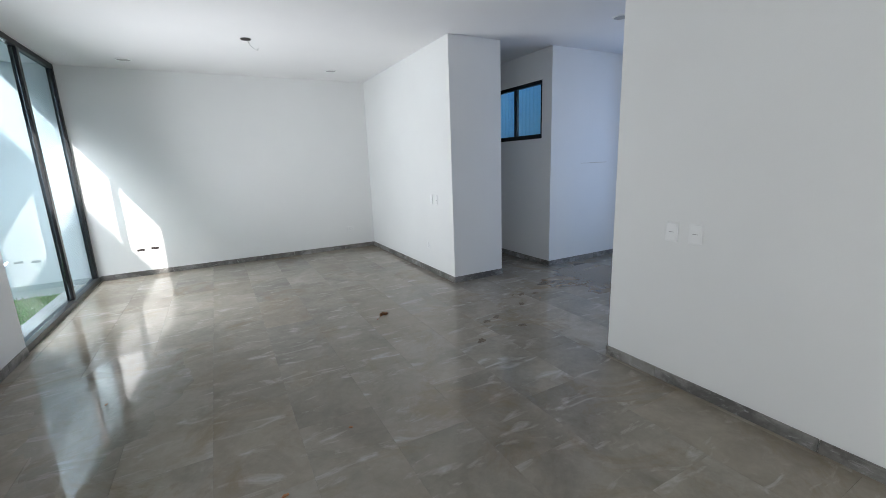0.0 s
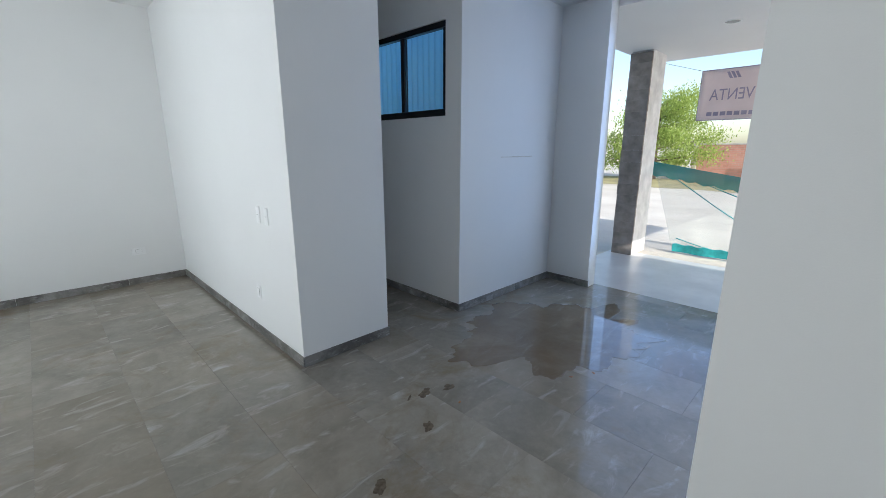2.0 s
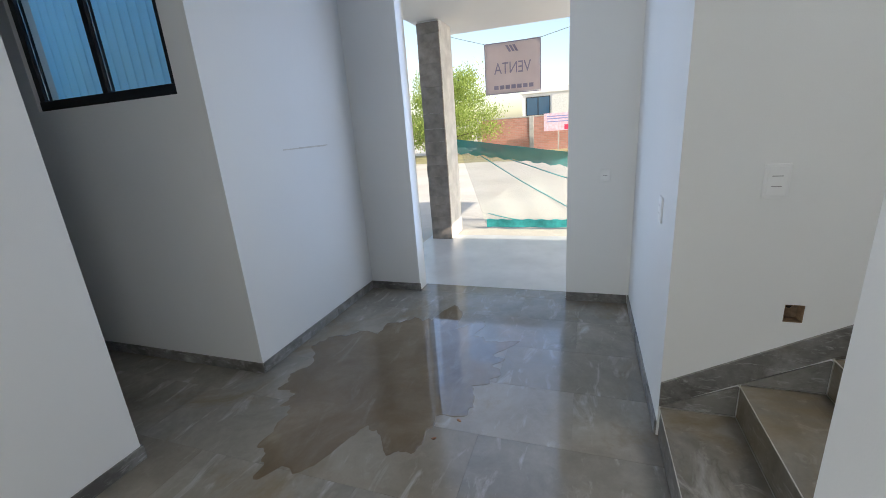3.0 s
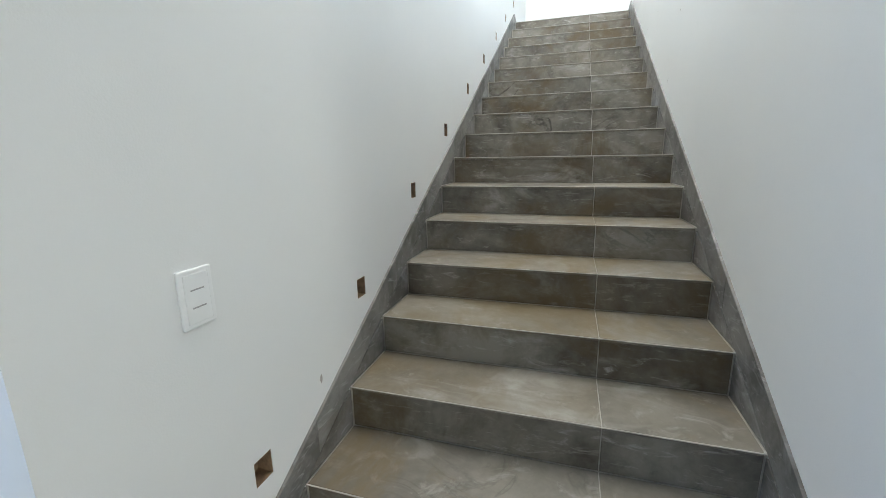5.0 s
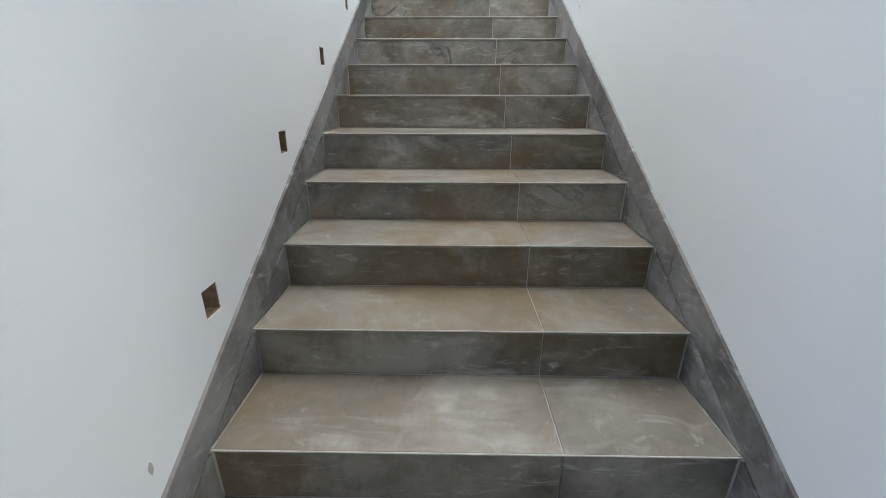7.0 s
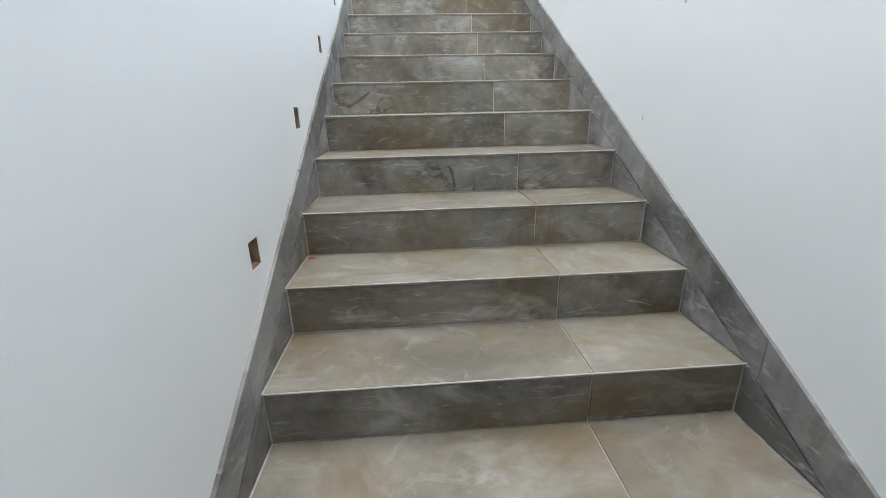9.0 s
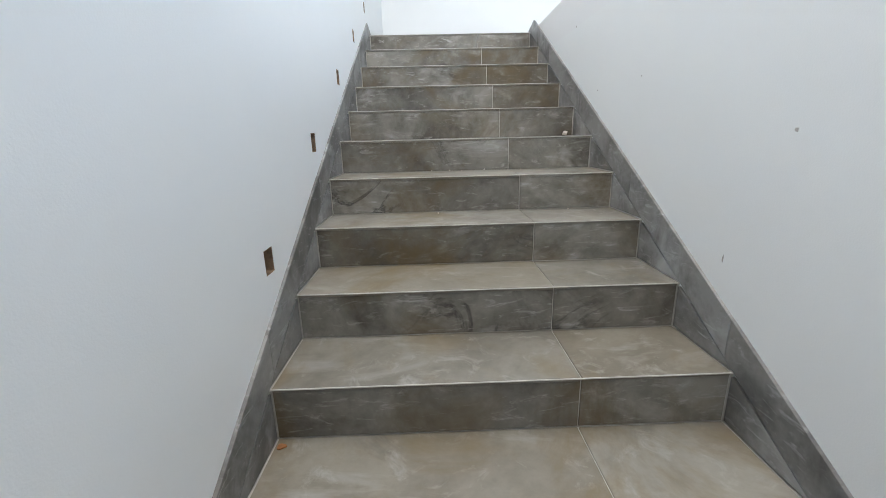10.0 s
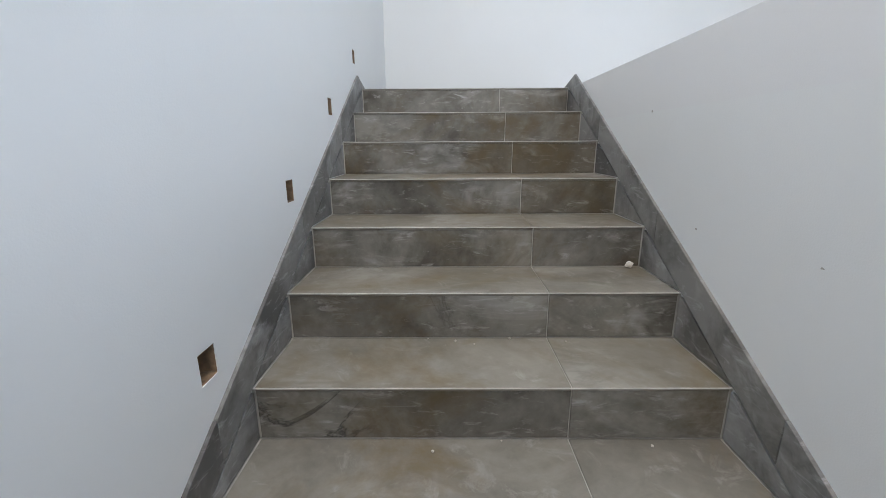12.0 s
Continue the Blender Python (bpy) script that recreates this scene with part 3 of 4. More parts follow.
# small knocks in the paint of the stair walls
M_CHIP = plain("paint_chip", (0.42, 0.4, 0.37), 0.9)
for x, y, z, w, h in ((XB, -1.607, 2.46, 0.006, 0.004), (XB, -0.857, 2.246, 0.008, 0.008), (XB, -1.021, 1.891, 0.004, 0.016), (XB, -2.407, 2.821, 0.008, 0.008),
                      (XB, -2.041, 2.453, 0.006, 0.005), (XA, 0.987, 0.756, 0.01, 0.022)):
    bm = bmesh.new()
    n = 9
    pts = [(w * (0.7 + 0.5 * noise.noise(Vector((i, y * 9, z)))) * math.cos(6.283 * i / n), h * (0.7 + 0.5 * noise.noise(Vector((i * 1.3, z * 9, y)))) * math.sin(6.283 * i / n)) for i in range(n)]
    d = 0.0008 if x == XB else -0.0008
    lo = [bm.verts.new((0, a, b)) for a, b in pts]
    hi = [bm.verts.new((d, a * 0.9, b * 0.9)) for a, b in pts]
    bm.faces.new(hi)
    for i in range(n):
        bm.faces.new([lo[i], lo[(i + 1) % n], hi[(i + 1) % n], hi[i]])
    ob = part("wall_chip", bm, M_CHIP)
    ob.location = (x, y, z)
    tagged(ob, "small dark chip in the wall paint", "paint chip", "paint chips", "structure")

# ---- entrance threshold and porch ----
thr = boxes("threshold", M_FLOOR, None, (5.066, 5.24, 2.173, 3.470, -0.11, 0.001), bevel=0.003)
tagged(thr, "flat grey stone threshold of the entrance", "threshold", "", "structure")
M_PORCH = plain("porch_concrete", (0.6, 0.6, 0.6), 0.28, 0, 0.14, 2.2)
porch = boxes("porch_floor", M_PORCH, None, (5.22, 7.48, -1.0, 4.22, -0.3, -0.11), bevel=0.01)
tagged(porch, "pale smooth concrete porch slab", "porch floor", "", "structure")


def stone_post():
    root = thing("porch_post", "rectangular porch post of board-marked grey stone, light and shade put into its faces", "post", "", (7.49, 3.995, -0.11))
    tagged(root, kind="structure")
    # Pale sides: the daylight that falls on them is put into the colour.
    boxes("core", plain("sky_lit_side", (0.8, 0.79, 0.78), 0.85, 0, 0.15, 6, 0.3), root, (-0.235, 0.27, -0.145, 0.145, 0, 2.86))
    rng = random.Random(7)
    # Front stone is darkened; its backlit shade is part of this colour.
    m = plain("shaded_post_stone", (0.27, 0.235, 0.21), 0.8, 0, 0.3, 7, 0.3)
    z = 0.0
    while z < 2.82:
        h = min(rng.uniform(0.13, 0.2), 2.858 - z)
        d = rng.uniform(0, 0.006)
        boxes("stone", m, root, (-0.265 - d, -0.2355, -0.146 - d, 0.146 + d, z + 0.0008, z + h - 0.0008), bevel=0.002)
        z += h


stone_post()

# ---- sign ----
sign = thing("sale_sign", "faded cloth sale sign hung from the porch edge, seen from behind", "sign", "", (8.27, 3.095, 2.22))
bn = Mat("banner_cloth", 0.8)
bn.color(bn.ramp(bn.noise(bn.coords(), 5, 3), (0.3, (0.7, 0.62, 0.6)), (0.7, (0.8, 0.72, 0.7))))
bt = bn.n("BsdfTranslucent", Color=(0.85, 0.72, 0.7, 1))
bx = bn.n("MixShader", Fac=0.5)
bn.link(bn.b.outputs[0], bx.inputs[1])
bn.link(bt.outputs[0], bx.inputs[2])
bn.link(bx.outputs[0], bn.nt.nodes["Material Output"].inputs["Surface"])
M_BANNER = bn.m
M_INK = plain("faded_print", (0.36, 0.32, 0.42), 0.8)
bm = bmesh.new()
nx, nz = 12, 10
grid = [[bm.verts.new((0.012 * math.sin(i * 0.7) * math.sin(j * 0.5), -0.405 + 0.81 * i / nx, -0.345 + 0.69 * j / nz - 0.02 * i / nx)) for j in range(nz + 1)] for i in range(nx + 1)]
for i in range(nx):
    for j in range(nz):
        bm.faces.new([grid[i][j], grid[i + 1][j], grid[i + 1][j + 1], grid[i][j + 1]])
bmesh.ops.solidify(bm, geom=list(bm.faces), thickness=0.002)
part("cloth", bm, M_BANNER, sign, "", True)
for s in ((-0.018, -0.014, -0.405, 0.405, 0.325, 0.337), (-0.018, -0.014, -0.405, 0.405, -0.365, -0.353), (-0.018, -0.014, -0.405, -0.396, -0.353, 0.325), (-0.018, -0.014, 0.396, 0.405, -0.353, 0.325)):
    boxes("hem", M_INK, sign, s)


def lettering(name, text, size, loc, parent, mat):
    cu = bpy.data.curves.new(name, "FONT")
    cu.body, cu.size, cu.extrude, cu.align_x, cu.align_y = text, size, 0.0008, "CENTER", "CENTER"
    cu.materials.append(mat)
    tmp = new(name, cu)
    me = bpy.data.meshes.new_from_object(tmp.evaluated_get(bpy.context.evaluated_depsgraph_get()))
    bpy.data.objects.remove(tmp)
    ob = new(name, me)
    ob.parent = parent
    ob.matrix_basis = Matrix.Translation(loc) @ Matrix(((0, 0, 1, 0), (1, 0, 0, 0), (0, 1, 0, 0), (0, 0, 0, 1)))
    ob.scale = (1, 1.3, 1)
    return ob


bpy.context.view_layer.update()
lettering("sign_word", "VENTA", 0.17, (-0.017, 0.0, -0.02), sign, M_INK)
for i in range(7):
    boxes("illegible_mark", M_INK, sign, (-0.018, -0.0165, -0.3 + 0.085 * i, -0.235 + 0.085 * i, -0.30, -0.245))
for i in range(3):
    bm = bmesh.new()
    y0 = -0.09 + 0.05 * i
    vs = [bm.verts.new((x, y, z)) for x in (-0.018, -0.0165) for y, z in ((y0, 0.2), (y0 + 0.035, 0.2), (y0 + 0.085, 0.29), (y0 + 0.05, 0.29))]
    for f in ((0, 1, 2, 3), (7, 6, 5, 4), (0, 4, 5, 1), (1, 5, 6, 2), (2, 6, 7, 3), (3, 7, 4, 0)):
        bm.faces.new([vs[q] for q in f])
    part("emblem_bar", bm, M_INK, sign)


def rod(bm, a, b, r, n=6):
    a, b = Vector(a), Vector(b)
    q = (b - a).to_track_quat("Z", "Y").to_matrix()
    ra, rb = [], []
    for i in range(n):
        o = q @ Vector((r * math.cos(2 * math.pi * i / n), r * math.sin(2 * math.pi * i / n), 0))
        ra.append(bm.verts.new(a + o))
        rb.append(bm.verts.new(b + o))
    for i in range(n):
        j = (i + 1) % n
        bm.faces.new([ra[i], ra[j], rb[j], rb[i]])
    bm.faces.new(ra[::-1])
    bm.faces.new(rb)


for y, e in ((0.40, (-0.03, 1.0, 0.53)), (-0.40, (-0.03, -1.4, 0.53))):
    bm = bmesh.new()
    rod(bm, (-0.01, y, 0.335), e, 0.003)
    part("cord", bm, M_DARK, sign)


# ---- shade net ----
def shade_net():
    root = thing("shade_net", "sagging green-edged shade net tied across the porch", "net", "", (7.93, 2.5, -0.12))
    m = Mat("net_weave", 0.8)
    m.color((0.6, 0.66, 0.6))
    tr = m.n("BsdfTransparent")
    mixs = m.n("MixShader", Fac=0.3)
    m.link(tr.outputs[0], mixs.inputs[1])
    m.link(m.b.outputs[0], mixs.inputs[2])
    m.link(mixs.outputs[0], m.nt.nodes["Material Output"].inputs["Surface"])
    teal = plain("teal_hem", (0.02, 0.3, 0.32), 0.7, 0, 0.25, 14)

    def top(y):
        return 1.376 - 0.165 * max(0, 1.4 - y) + 0.035 * max(0, -y) ** 1.5

    def left(z):
        return 1.4 - 0.41 * (1 - z / 1.376) ** 1.2

    def spot(u, v):
        """A point of the net, u from the tied corner to the far end, v from the ground up."""
        yl = left(v * 1.376)
        y = yl + (-2.2 - yl) * u
        return Vector((0.16 * math.sin(math.pi * v) * (0.4 + 0.6 * u) + 0.015 * math.sin(u * 37 + v * 4), y, 0.02 + (top(y) - 0.02) * v))

    ny, nz = 40, 24
    bm = bmesh.new()
    g = [[bm.verts.new(spot(i / ny, j / nz)) for j in range(nz + 1)] for i in range(ny + 1)]
    for i in range(ny):
        for j in range(nz):
            bm.faces.new([g[i][j], g[i + 1][j], g[i + 1][j + 1], g[i][j + 1]])
    sheer = Mat("teal_weave", 0.8)
    sheer.color((0.03, 0.3, 0.3))
    see = sheer.n("BsdfTransparent")
    blend = sheer.n("MixShader", Fac=0.6)
    sheer.link(see.outputs[0], blend.inputs[1])
    sheer.link(sheer.b.outputs[0], blend.inputs[2])
    sheer.link(blend.outputs[0], sheer.nt.nodes["Material Output"].inputs["Surface"])
    strips = {"bottom_hem": [spot(i / 60, 0.0) for i in range(61)], "top_hem": [spot(i / 60, 1.0) for i in range(61)]}
    folds = [[spot(0.55 * i / 30, 1 - i / 30) for i in range(31)], [spot(0.1 + 0.5 * i / 30, 0.93 - 0.42 * i / 30) for i in range(31)], [spot(0.03 + 0.2 * i / 20, 0.16 - 0.1 * i / 20) for i in range(21)]]
    part("weave", bm, m.m, root, "", True)
    for key, pts in strips.items():
        bm = bmesh.new()
        w = 0.12 if key == "bottom_hem" else 0.2
        s = 1 if key == "bottom_hem" else -1
        prev = None
        for i, p in enumerate(pts):
            q = [bm.verts.new(p + Vector((dx, 0, s * dz * (1 + 0.08 * math.sin(i * 1.7))))) for dx, dz in ((-0.012, 0), (-0.018, w), (0.006, w), (0.004, 0))]
            if prev:
                for k in range(4):
                    bm.faces.new([prev[k], prev[(k + 1) % 4], q[(k + 1) % 4], q[k]])
            prev = q
        part(key, bm, teal if key == "bottom_hem" else sheer.m, root)
    for pts in folds:
        bm = bmesh.new()
        for a, b in zip(pts, pts[1:]):
            rod(bm, a + Vector((-0.012, 0, 0)), b + Vector((-0.012, 0, 0)), 0.007, 5)
        part("fold_cord", bm, teal, root)


shade_net()


# ---- outdoors ----
M_GROUND = Mat("dusty_ground", 0.95)
gv = M_GROUND.coords()
gcol = M_GROUND.ramp(M_GROUND.noise(gv, 0.35, 6, 0.65), (0.3, (0.55, 0.5, 0.43)), (0.7, (0.7, 0.66, 0.58)))
gdry = M_GROUND.ramp(M_GROUND.noise(gv, 0.06, 3), (0.5, 0.0), (0.62, 0.7))
M_GROUND.color(M_GROUND.mix(gdry, gcol, (0.36, 0.31, 0.16)))
M_GROUND.bump(M_GROUND.noise(gv, 6, 6), 0.5, 0.05)
bm = bmesh.new()
gs = [bm.verts.new((x, y, -0.13)) for x, y in ((-900, -900), (900, -900), (900, 900), (-900, 900))]
bm.faces.new(gs)
ground = part("ground", bm, M_GROUND.m)
tagged(ground, "pale dusty open ground", "ground", "", "structure")

M_DRY = plain("dry_grass_soil", (0.34, 0.3, 0.15), 0.95, 0, 0.3, 1.5, 0.5)
bm = bmesh.new()
for i in range(26):
    y0, y1 = -14 + i * 1.5, -12.5 + i * 1.5
    w = 1.8 + 1.2 * noise.noise(Vector((i * 0.7, 0, 0)))
    v = [bm.verts.new(c) for c in ((21.5 - w, y0, -0.125), (25.8, y0, -0.125), (25.8, y1, -0.125), (21.5 - w, y1, -0.125))]
    bm.faces.new(v)
tagged(part("dry_verge", bm, M_DRY), "strip of dry yellow grass before the brick wall", "grass", "", "structure")


def brick_wall():
    root = thing("brick_wall", "low red brick boundary wall with concrete posts", "wall", "", (26.0, 0, -0.13))
    tagged(root, kind="structure")
    boxes("mortar", plain("mortar", (0.4, 0.34, 0.3), 0.9), root, (0.02, 0.2, -14, 8.0, 0, 1.8))
    m = Mat("red_brick", 0.9)
    v = m.coords()
    isl = m.n("NewGeometry").outputs["Random Per Island"]
    m.color(m.mix(0.5, m.ramp(isl, (0.0, (0.4, 0.19, 0.15)), (1.0, (0.56, 0.3, 0.25))), m.ramp(m.noise(v, 0.8, 4), (0.3, (0.4, 0.2, 0.16)), (0.7, (0.54, 0.32, 0.27)))))
    vs, fs = [], []
    for r in range(20):
        y = -14 + (r % 2) * 0.13
        while y < 7.75:
            b = len(vs)
            for x in (0.0, 0.03):
                for yy, zz in ((y, r * 0.09), (y + 0.25, r * 0.09), (y + 0.25, r * 0.09 + 0.078), (y, r * 0.09 + 0.078)):
                    vs.append((x, yy, zz))
            fs += [(b + q[0], b + q[1], b + q[2], b + q[3]) for q in ((3, 2, 1, 0), (0, 1, 5, 4), (1, 2, 6, 5), (2, 3, 7, 6), (3, 0, 4, 7))]
            y += 0.262
    me = bpy.data.meshes.new("bricks")
    me.from_pydata(vs, [], fs)
    me.materials.append(m.m)
    tagged(part("bricks", me, None, root), kind="stuff")
    for y in (-13, -10, -7, -4, -1, 2, 5, 8):
        boxes("concrete_post", M_CONC, root, (-0.06, 0.22, y - 0.12, y + 0.12, 0, 1.85), bevel=0.01)
    boxes("coping", M_CONC, root, (-0.03, 0.23, -14, 8.0, 1.8, 1.87), bevel=0.01)


brick_wall()


def white_house():
    root = thing("house", "white flat-roofed house with wide blue-tinted windows", "house", "", (31, 2.0, -0.13))
    w = plain("house_render", (0.8, 0.79, 0.77), 0.8, 0, 0.04, 1.0)
    boxes("wall", w, root, (0, 8, -9.0, 4.2, 0, 3.3))
    boxes("roof", w, root, (-0.15, 8.2, -9.2, 4.3, 3.3, 3.62), bevel=0.02)
    g = Mat("tinted_glass", 0.05, 0, 0.8)
    g.color((0.03, 0.09, 0.17))
    for y0, y1 in ((2.4, 3.95), (-2.6, -0.8)):
        win = boxes("window", M_BLACK, root, (-0.03, 0.02, y0, y1, 1.9, 3.1))
        half = (y0 + y1) / 2
        for a, b in ((y0 + 0.05, half - 0.03), (half + 0.03, y1 - 0.05)):
            boxes("pane", g.m, win, (-0.045, -0.031, a, b, 1.96, 3.04))
        boxes("blind", plain("roller_blind", (0.62, 0.63, 0.6), 0.7), root, (-0.05, 0.0, y0 - 1.65, y0 - 0.1, 1.9, 3.1))


white_house()

site_sign = thing("site_sign", "small pink and white notice board on a post", "sign", "", (25.2, 3.5, -0.13))
boxes("board", plain("notice_pink", (0.72, 0.5, 0.58), 0.6, 0, 0.2, 9), site_sign, (-0.03, 0, -0.75, 0.75, 1.0, 1.9), bevel=0.01)
boxes("red_patch", plain("notice_red", (0.6, 0.04, 0.1), 0.6), site_sign, (-0.036, -0.031, -0.7, -0.3, 1.05, 1.3))
for z in (1.45, 1.6, 1.72):
    boxes("print_bar", plain("notice_blue", (0.2, 0.25, 0.5), 0.6), site_sign, (-0.036, -0.031, -0.6, 0.6, z, z + 0.05))
boxes("post", M_CONC, site_sign, (0, 0.07, -0.035, 0.035, 0, 1.9))


# ---- trees ----
def leaf_mat(name, a, b):
    m = Mat(name, 0.6)
    isl = m.n("NewGeometry").outputs["Random Per Island"]
    c = m.ramp(isl, (0.0, a), (1.0, b))
    m.color(c)
    lt = m.n("BsdfTranslucent", Color=c)
    mixs = m.n("MixShader", Fac=0.45)
    m.link(m.b.outputs[0], mixs.inputs[1])
    m.link(lt.outputs[0], mixs.inputs[2])
    m.link(mixs.outputs[0], m.nt.nodes["Material Output"].inputs["Surface"])
    return m.m


M_LEAF = leaf_mat("tree_leaves", (0.2, 0.3, 0.05), (0.44, 0.54, 0.16))
M_LEAF2 = leaf_mat("pine_leaves", (0.04, 0.08, 0.04), (0.1, 0.16, 0.08))
M_BARK = plain("bark", (0.16, 0.12, 0.09), 0.9, 0, 0.3, 8, 0.5)


def tree(name, x, y, h, spread, seed, leaves, label, mat, trunk_share=0.3, leaf=0.12):
    """A tapered trunk with limbs; the crown is made of many small leaf cards round the limb ends."""
    rng = random.Random(seed)
    root = thing(name, label, "tree", "", (x, y, -0.13))
    bm = bmesh.new()

    def limb(a, b, r0, r1):
        n = 7
        a, b = Vector(a), Vector(b)
        q = (b - a).to_track_quat("Z", "Y").to_matrix()
        pa = [bm.verts.new(a + q @ Vector((r0 * math.cos(2 * math.pi * i / n), r0 * math.sin(2 * math.pi * i / n), 0))) for i in range(n)]
        pb = [bm.verts.new(b + q @ Vector((r1 * math.cos(2 * math.pi * i / n), r1 * math.sin(2 * math.pi * i / n), 0))) for i in range(n)]
        for i in range(n):
            j = (i + 1) % n
            bm.faces.new([pa[i], pa[j], pb[j], pb[i]])

    fork = Vector((0.1, 0.05, h * trunk_share))
    limb((0, 0, 0), fork, h * 0.03, h * 0.022)
    limb(fork, (0, 0, h * 0.9), h * 0.02, h * 0.004)
    tips = []
    for i in range(16):
        u = i / 15
        a = i * 2.4 + rng.uniform(-0.4, 0.4)
        s = fork.lerp(Vector((0, 0, h * 0.88)), u)
        reach = spread * (1.0 - 0.55 * u) * rng.uniform(0.7, 1.1)
        e = s + Vector((math.cos(a) * reach, math.sin(a) * reach, h * rng.uniform(0.03, 0.14)))
        limb(s, e, h * 0.01, h * 0.003)
        tips += [s.lerp(e, f) for f in (0.45, 0.7, 0.95)]
    part("trunk", bm, M_BARK, root)
    vs, fs = [], []
    for i in range(leaves):
        c = rng.choice(tips) + Vector((rng.gauss(0, 0.2), rng.gauss(0, 0.2), rng.gauss(0, 0.15))) * spread * 0.6
        c.z = max(c.z, 0.1)
        q = Euler((rng.uniform(0, 6.3), rng.uniform(0, 6.3), rng.uniform(0, 6.3))).to_matrix()
        s = leaf * rng.uniform(0.6, 1.3)
        b = len(vs)
        vs += [tuple(c + q @ Vector(p)) for p in ((-s, 0, 0), (0, -s * 0.4, s * 0.1), (s, 0, 0), (0, s * 0.4, s * 0.1))]
        fs.append((b, b + 1, b + 2, b + 3))
    me = bpy.data.meshes.new("crown")
    me.from_pydata(vs, [], fs)
    me.materials.append(mat)
    part("crown", me, None, root)


tree("shrub_tree", 25.0, 9.6, 4.3, 3.2, 11, 26000, "wide bushy green tree beyond the brick wall", M_LEAF, 0.12, 0.07)
tree("shrub_tree", 24.0, 14.5, 3.6, 2.6, 12, 16000, "wide bushy green tree beyond the brick wall", M_LEAF, 0.12, 0.07)
tree("young_tree", 15.0, 8.9, 5.6, 0.9, 5, 1500, "slender young tree with thin bare trunk", M_LEAF2, 0.5, 0.09)

# ---- garden ----
kerb = boxes("garden_kerb", M_CONC, None, (-2.22, -2.02, 2.0, 6.965, -0.14, -0.01), bevel=0.008)
tagged(kerb, "pale concrete garden edging strip", "kerb", "", "structure")
M_GRASS = leaf_mat("lawn_grass", (0.045, 0.24, 0.025), (0.11, 0.42, 0.06))
rng = random.Random(2)
vs, fs = [], []
for i in range(26000):
    x, y = rng.uniform(-4.88, -2.23), rng.uniform(2.0, 6.95)
    a, hgt, w = rng.uniform(0, 6.3), rng.uniform(0.025, 0.06), 0.004
    dx, dy, b = math.cos(a) * w, math.sin(a) * w, len(vs)
    vs += [(x - dx, y - dy, -0.1), (x + dx, y + dy, -0.1), (x + rng.uniform(-0.02, 0.02), y + rng.uniform(-0.02, 0.02), -0.1 + hgt)]
    fs.append((b, b + 1, b + 2))
b = len(vs)
vs += [(-4.9, 2.0, -0.1), (-2.22, 2.0, -0.1), (-2.22, 6.97, -0.1), (-4.9, 6.97, -0.1)]
fs.append((b, b + 1, b + 2, b + 3))
me = bpy.data.meshes.new("lawn")
me.from_pydata(vs, [], fs)
me.materials.append(M_GRASS)
tagged(part("lawn", me, None), "short bright green lawn", "grass", "", "stuff")


# ---- skirting boards ----
def skirting(name, axis, p, side, a0, a1):
    """A row of low tile strips along a wall face at p; side is the way it stands out."""
    root = thing(name, "low grey stone-look tile skirting", "baseboard")
    tagged(root, kind="structure")
    a = a0
    while a < a1 - 0.001:
        b = min(a + 0.86, a1)
        lo, hi = sorted((p, p + side * 0.01))
        dx = (b - a - 0.003) / 2
        bm = bmesh.new()
        if axis == "x":
            box(bm, -0.005, 0.005, -dx, dx, 0, 0.072)
        else:
            box(bm, -dx, dx, -0.005, 0.005, 0, 0.072)
        soften(bm, 0.0015, 1)
        ob = part("skirting_tile", bm, M_SKIRT, root)
        mid = (lo + hi) / 2
        ob.location = (mid, (a + b) / 2, 0) if axis == "x" else ((a + b) / 2, mid, 0)
        a = b


skirting("baseboard_far", "y", 6.97, -1, -1.865, 2.115)
skirting("baseboard_block_side", "x", 2.125, -1, 4.025, 6.96)
skirting("baseboard_block_front", "y", 4.035, -1, 2.125, 2.842)
skirting("baseboard_block_back", "x", 2.832, 1, 4.036, 6.96)
skirting("baseboard_window_wall", "x", 3.585, -1, 3.96, 6.96)
skirting("baseboard_hall", "y", 3.97, -1, 3.586, 5.055)
skirting("baseboard_front", "x", 5.066, -1, 3.471, 3.97)
skirting("baseboard_jamb", "y", 3.471, -1, 5.056, 5.066)
skirting("baseboard_entrance", "x", 5.066, -1, 1.712, 2.172)
skirting("baseboard_bath", "y", Y1, 1, 3.58, 5.066)
skirting("baseboard_near", "x", 2.125, -1, -4.64, 1.78)
skirting("baseboard_near_end", "y", 1.77, 1, 2.126, XB)
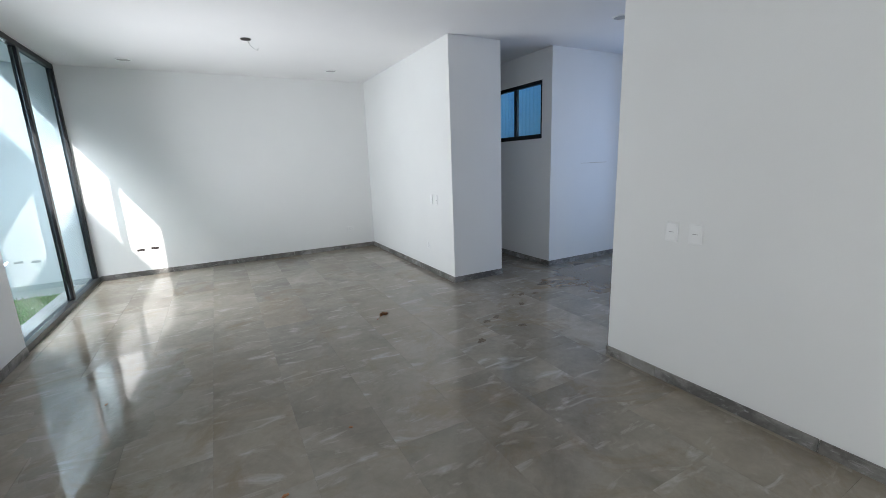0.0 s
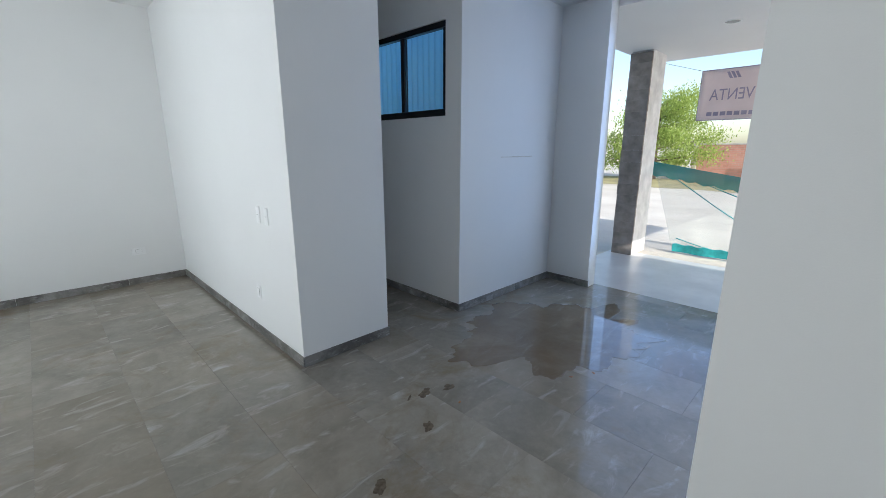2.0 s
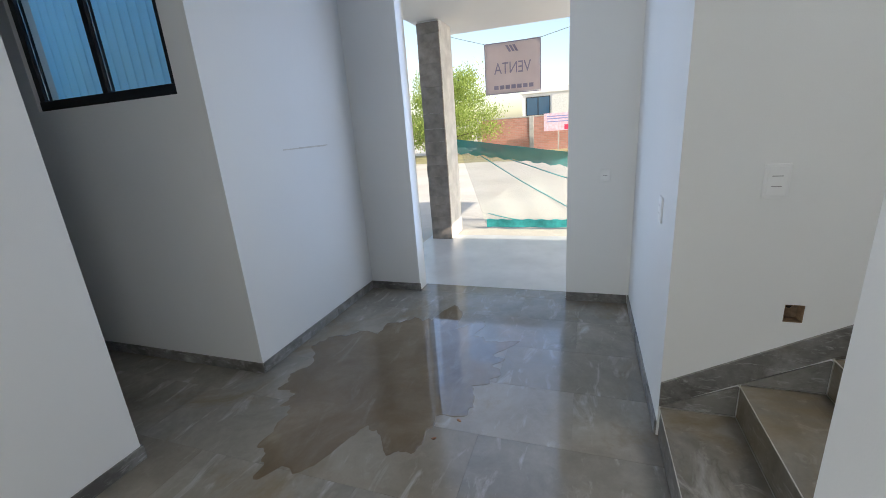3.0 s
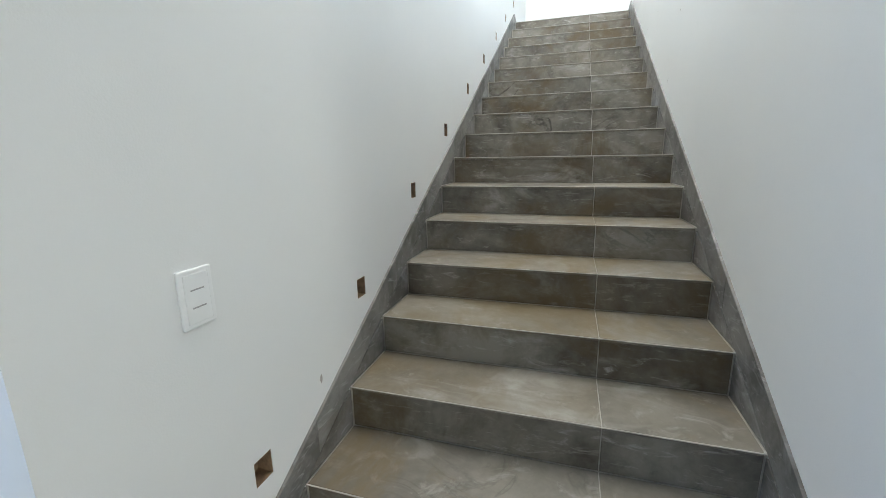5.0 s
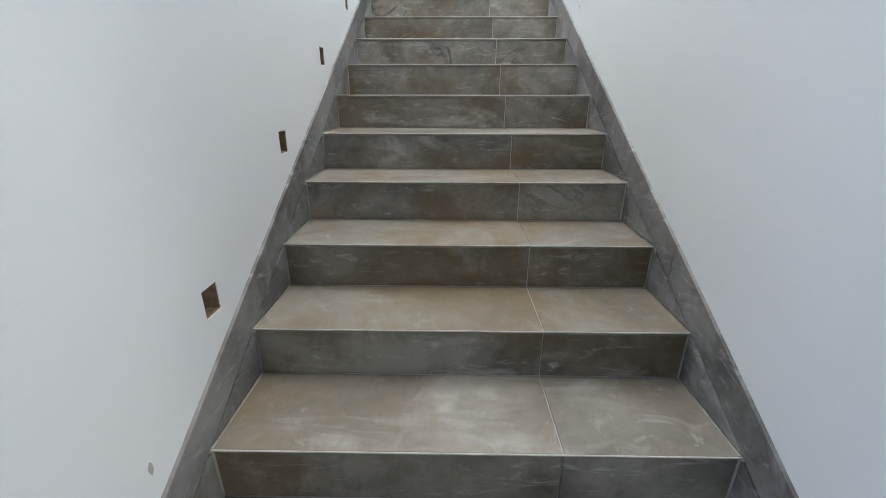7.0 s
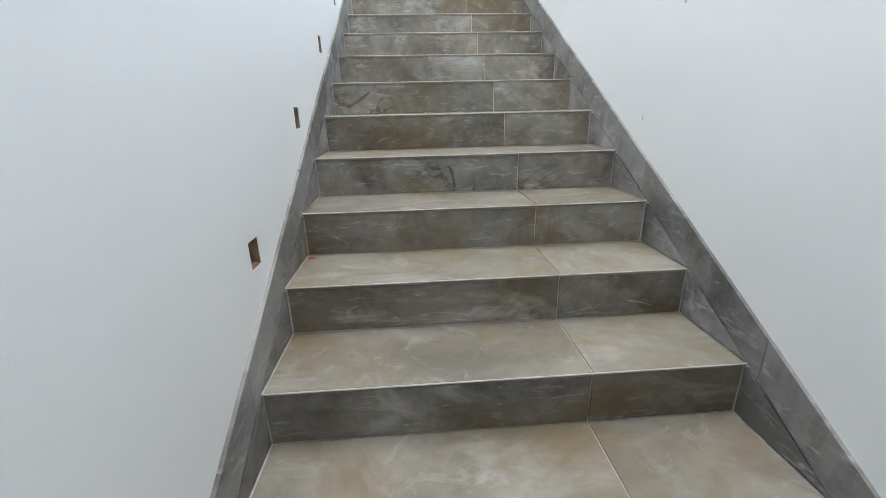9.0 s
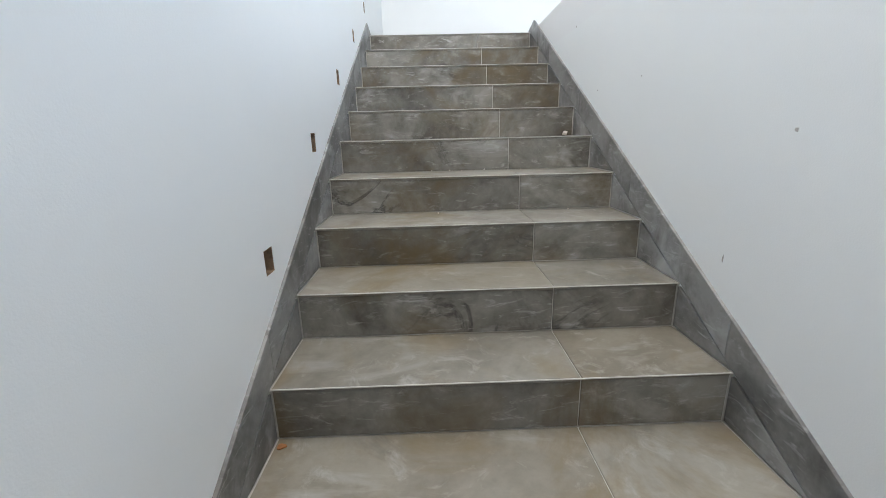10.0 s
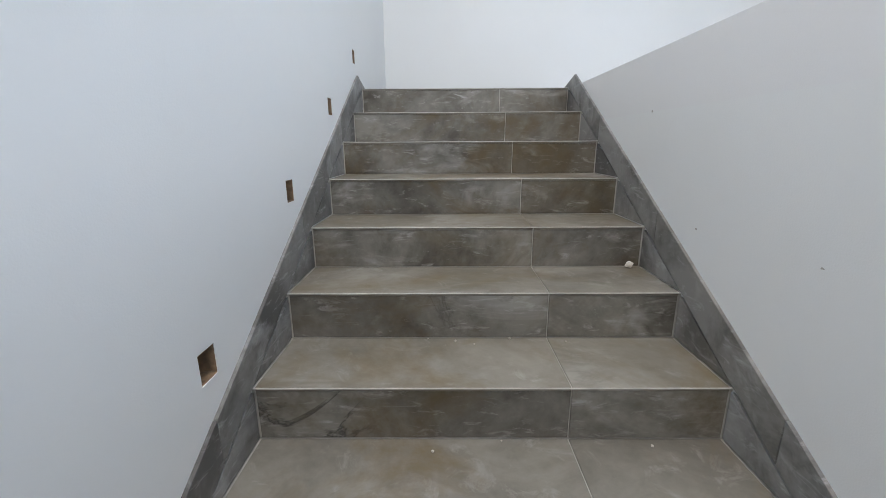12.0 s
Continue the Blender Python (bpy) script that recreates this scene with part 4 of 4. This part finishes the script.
skirting("baseboard_west", "x", -1.865, 1, -4.64, 4.34)


# ---- floor tiles ----
def floor_tiles():
    cache = {}
    w, l = 0.43, 0.86
    blocked = ((2.13, 3.58, -5, Y1), (3.58, 5.3, -5, 1.56), (2.13, 2.83, 4.04, 7), (3.59, 5.3, 3.98, 7), (5.066, 5.3, 1.5, 2.17), (5.066, 5.3, 3.47, 4.0))
    for i in range(-4, 18):
        x0, x1 = max(-0.49 + w * i, -1.86), min(-0.49 + w * (i + 1), 5.066)
        if x1 - x0 < 0.02:
            continue
        for j in range(-10, 8):
            y0 = 2.5 + l * j + (0.43 if i % 2 else 0.0)
            y0, y1 = max(y0, -4.65), min(y0 + l, 6.97)
            if y1 - y0 < 0.02:
                continue
            if any(b[0] - 0.02 < x0 and x1 < b[1] + 0.02 and b[2] - 0.02 < y0 and y1 < b[3] + 0.02 for b in blocked):
                continue
            yy0, yy1, xx0, xx1 = y0, y1, x0, x1
            if x0 > 2.1 and x1 < 3.6 and y0 < Y1 < y1:
                yy0 = Y1
            key = (round(xx1 - xx0, 3), round(yy1 - yy0, 3))
            if key not in cache:
                bm = bmesh.new()
                hx, hy, c = key[0] / 2 - 0.0004, key[1] / 2 - 0.0004, 0.0004
                lo = [bm.verts.new(p) for p in ((-hx, -hy, -0.01), (hx, -hy, -0.01), (hx, hy, -0.01), (-hx, hy, -0.01))]
                md = [bm.verts.new((v.co.x, v.co.y, -c)) for v in lo]
                tp = [bm.verts.new((v.co.x * (1 - c / hx), v.co.y * (1 - c / hy), 0)) for v in lo]
                bm.faces.new(tp)
                for a, b in ((lo, md), (md, tp)):
                    for q in range(4):
                        bm.faces.new([a[q], a[(q + 1) % 4], b[(q + 1) % 4], b[q]])
                cache[key] = mesh_of(bm, "tile", M_FLOOR)
            ob = part("tile", cache[key], None, floor)
            ob.matrix_basis = pose((xx0 + xx1) / 2, (yy0 + yy1) / 2, 0, random.uniform(-0.03, 0.03), random.uniform(-0.03, 0.03), 0)


floor_tiles()
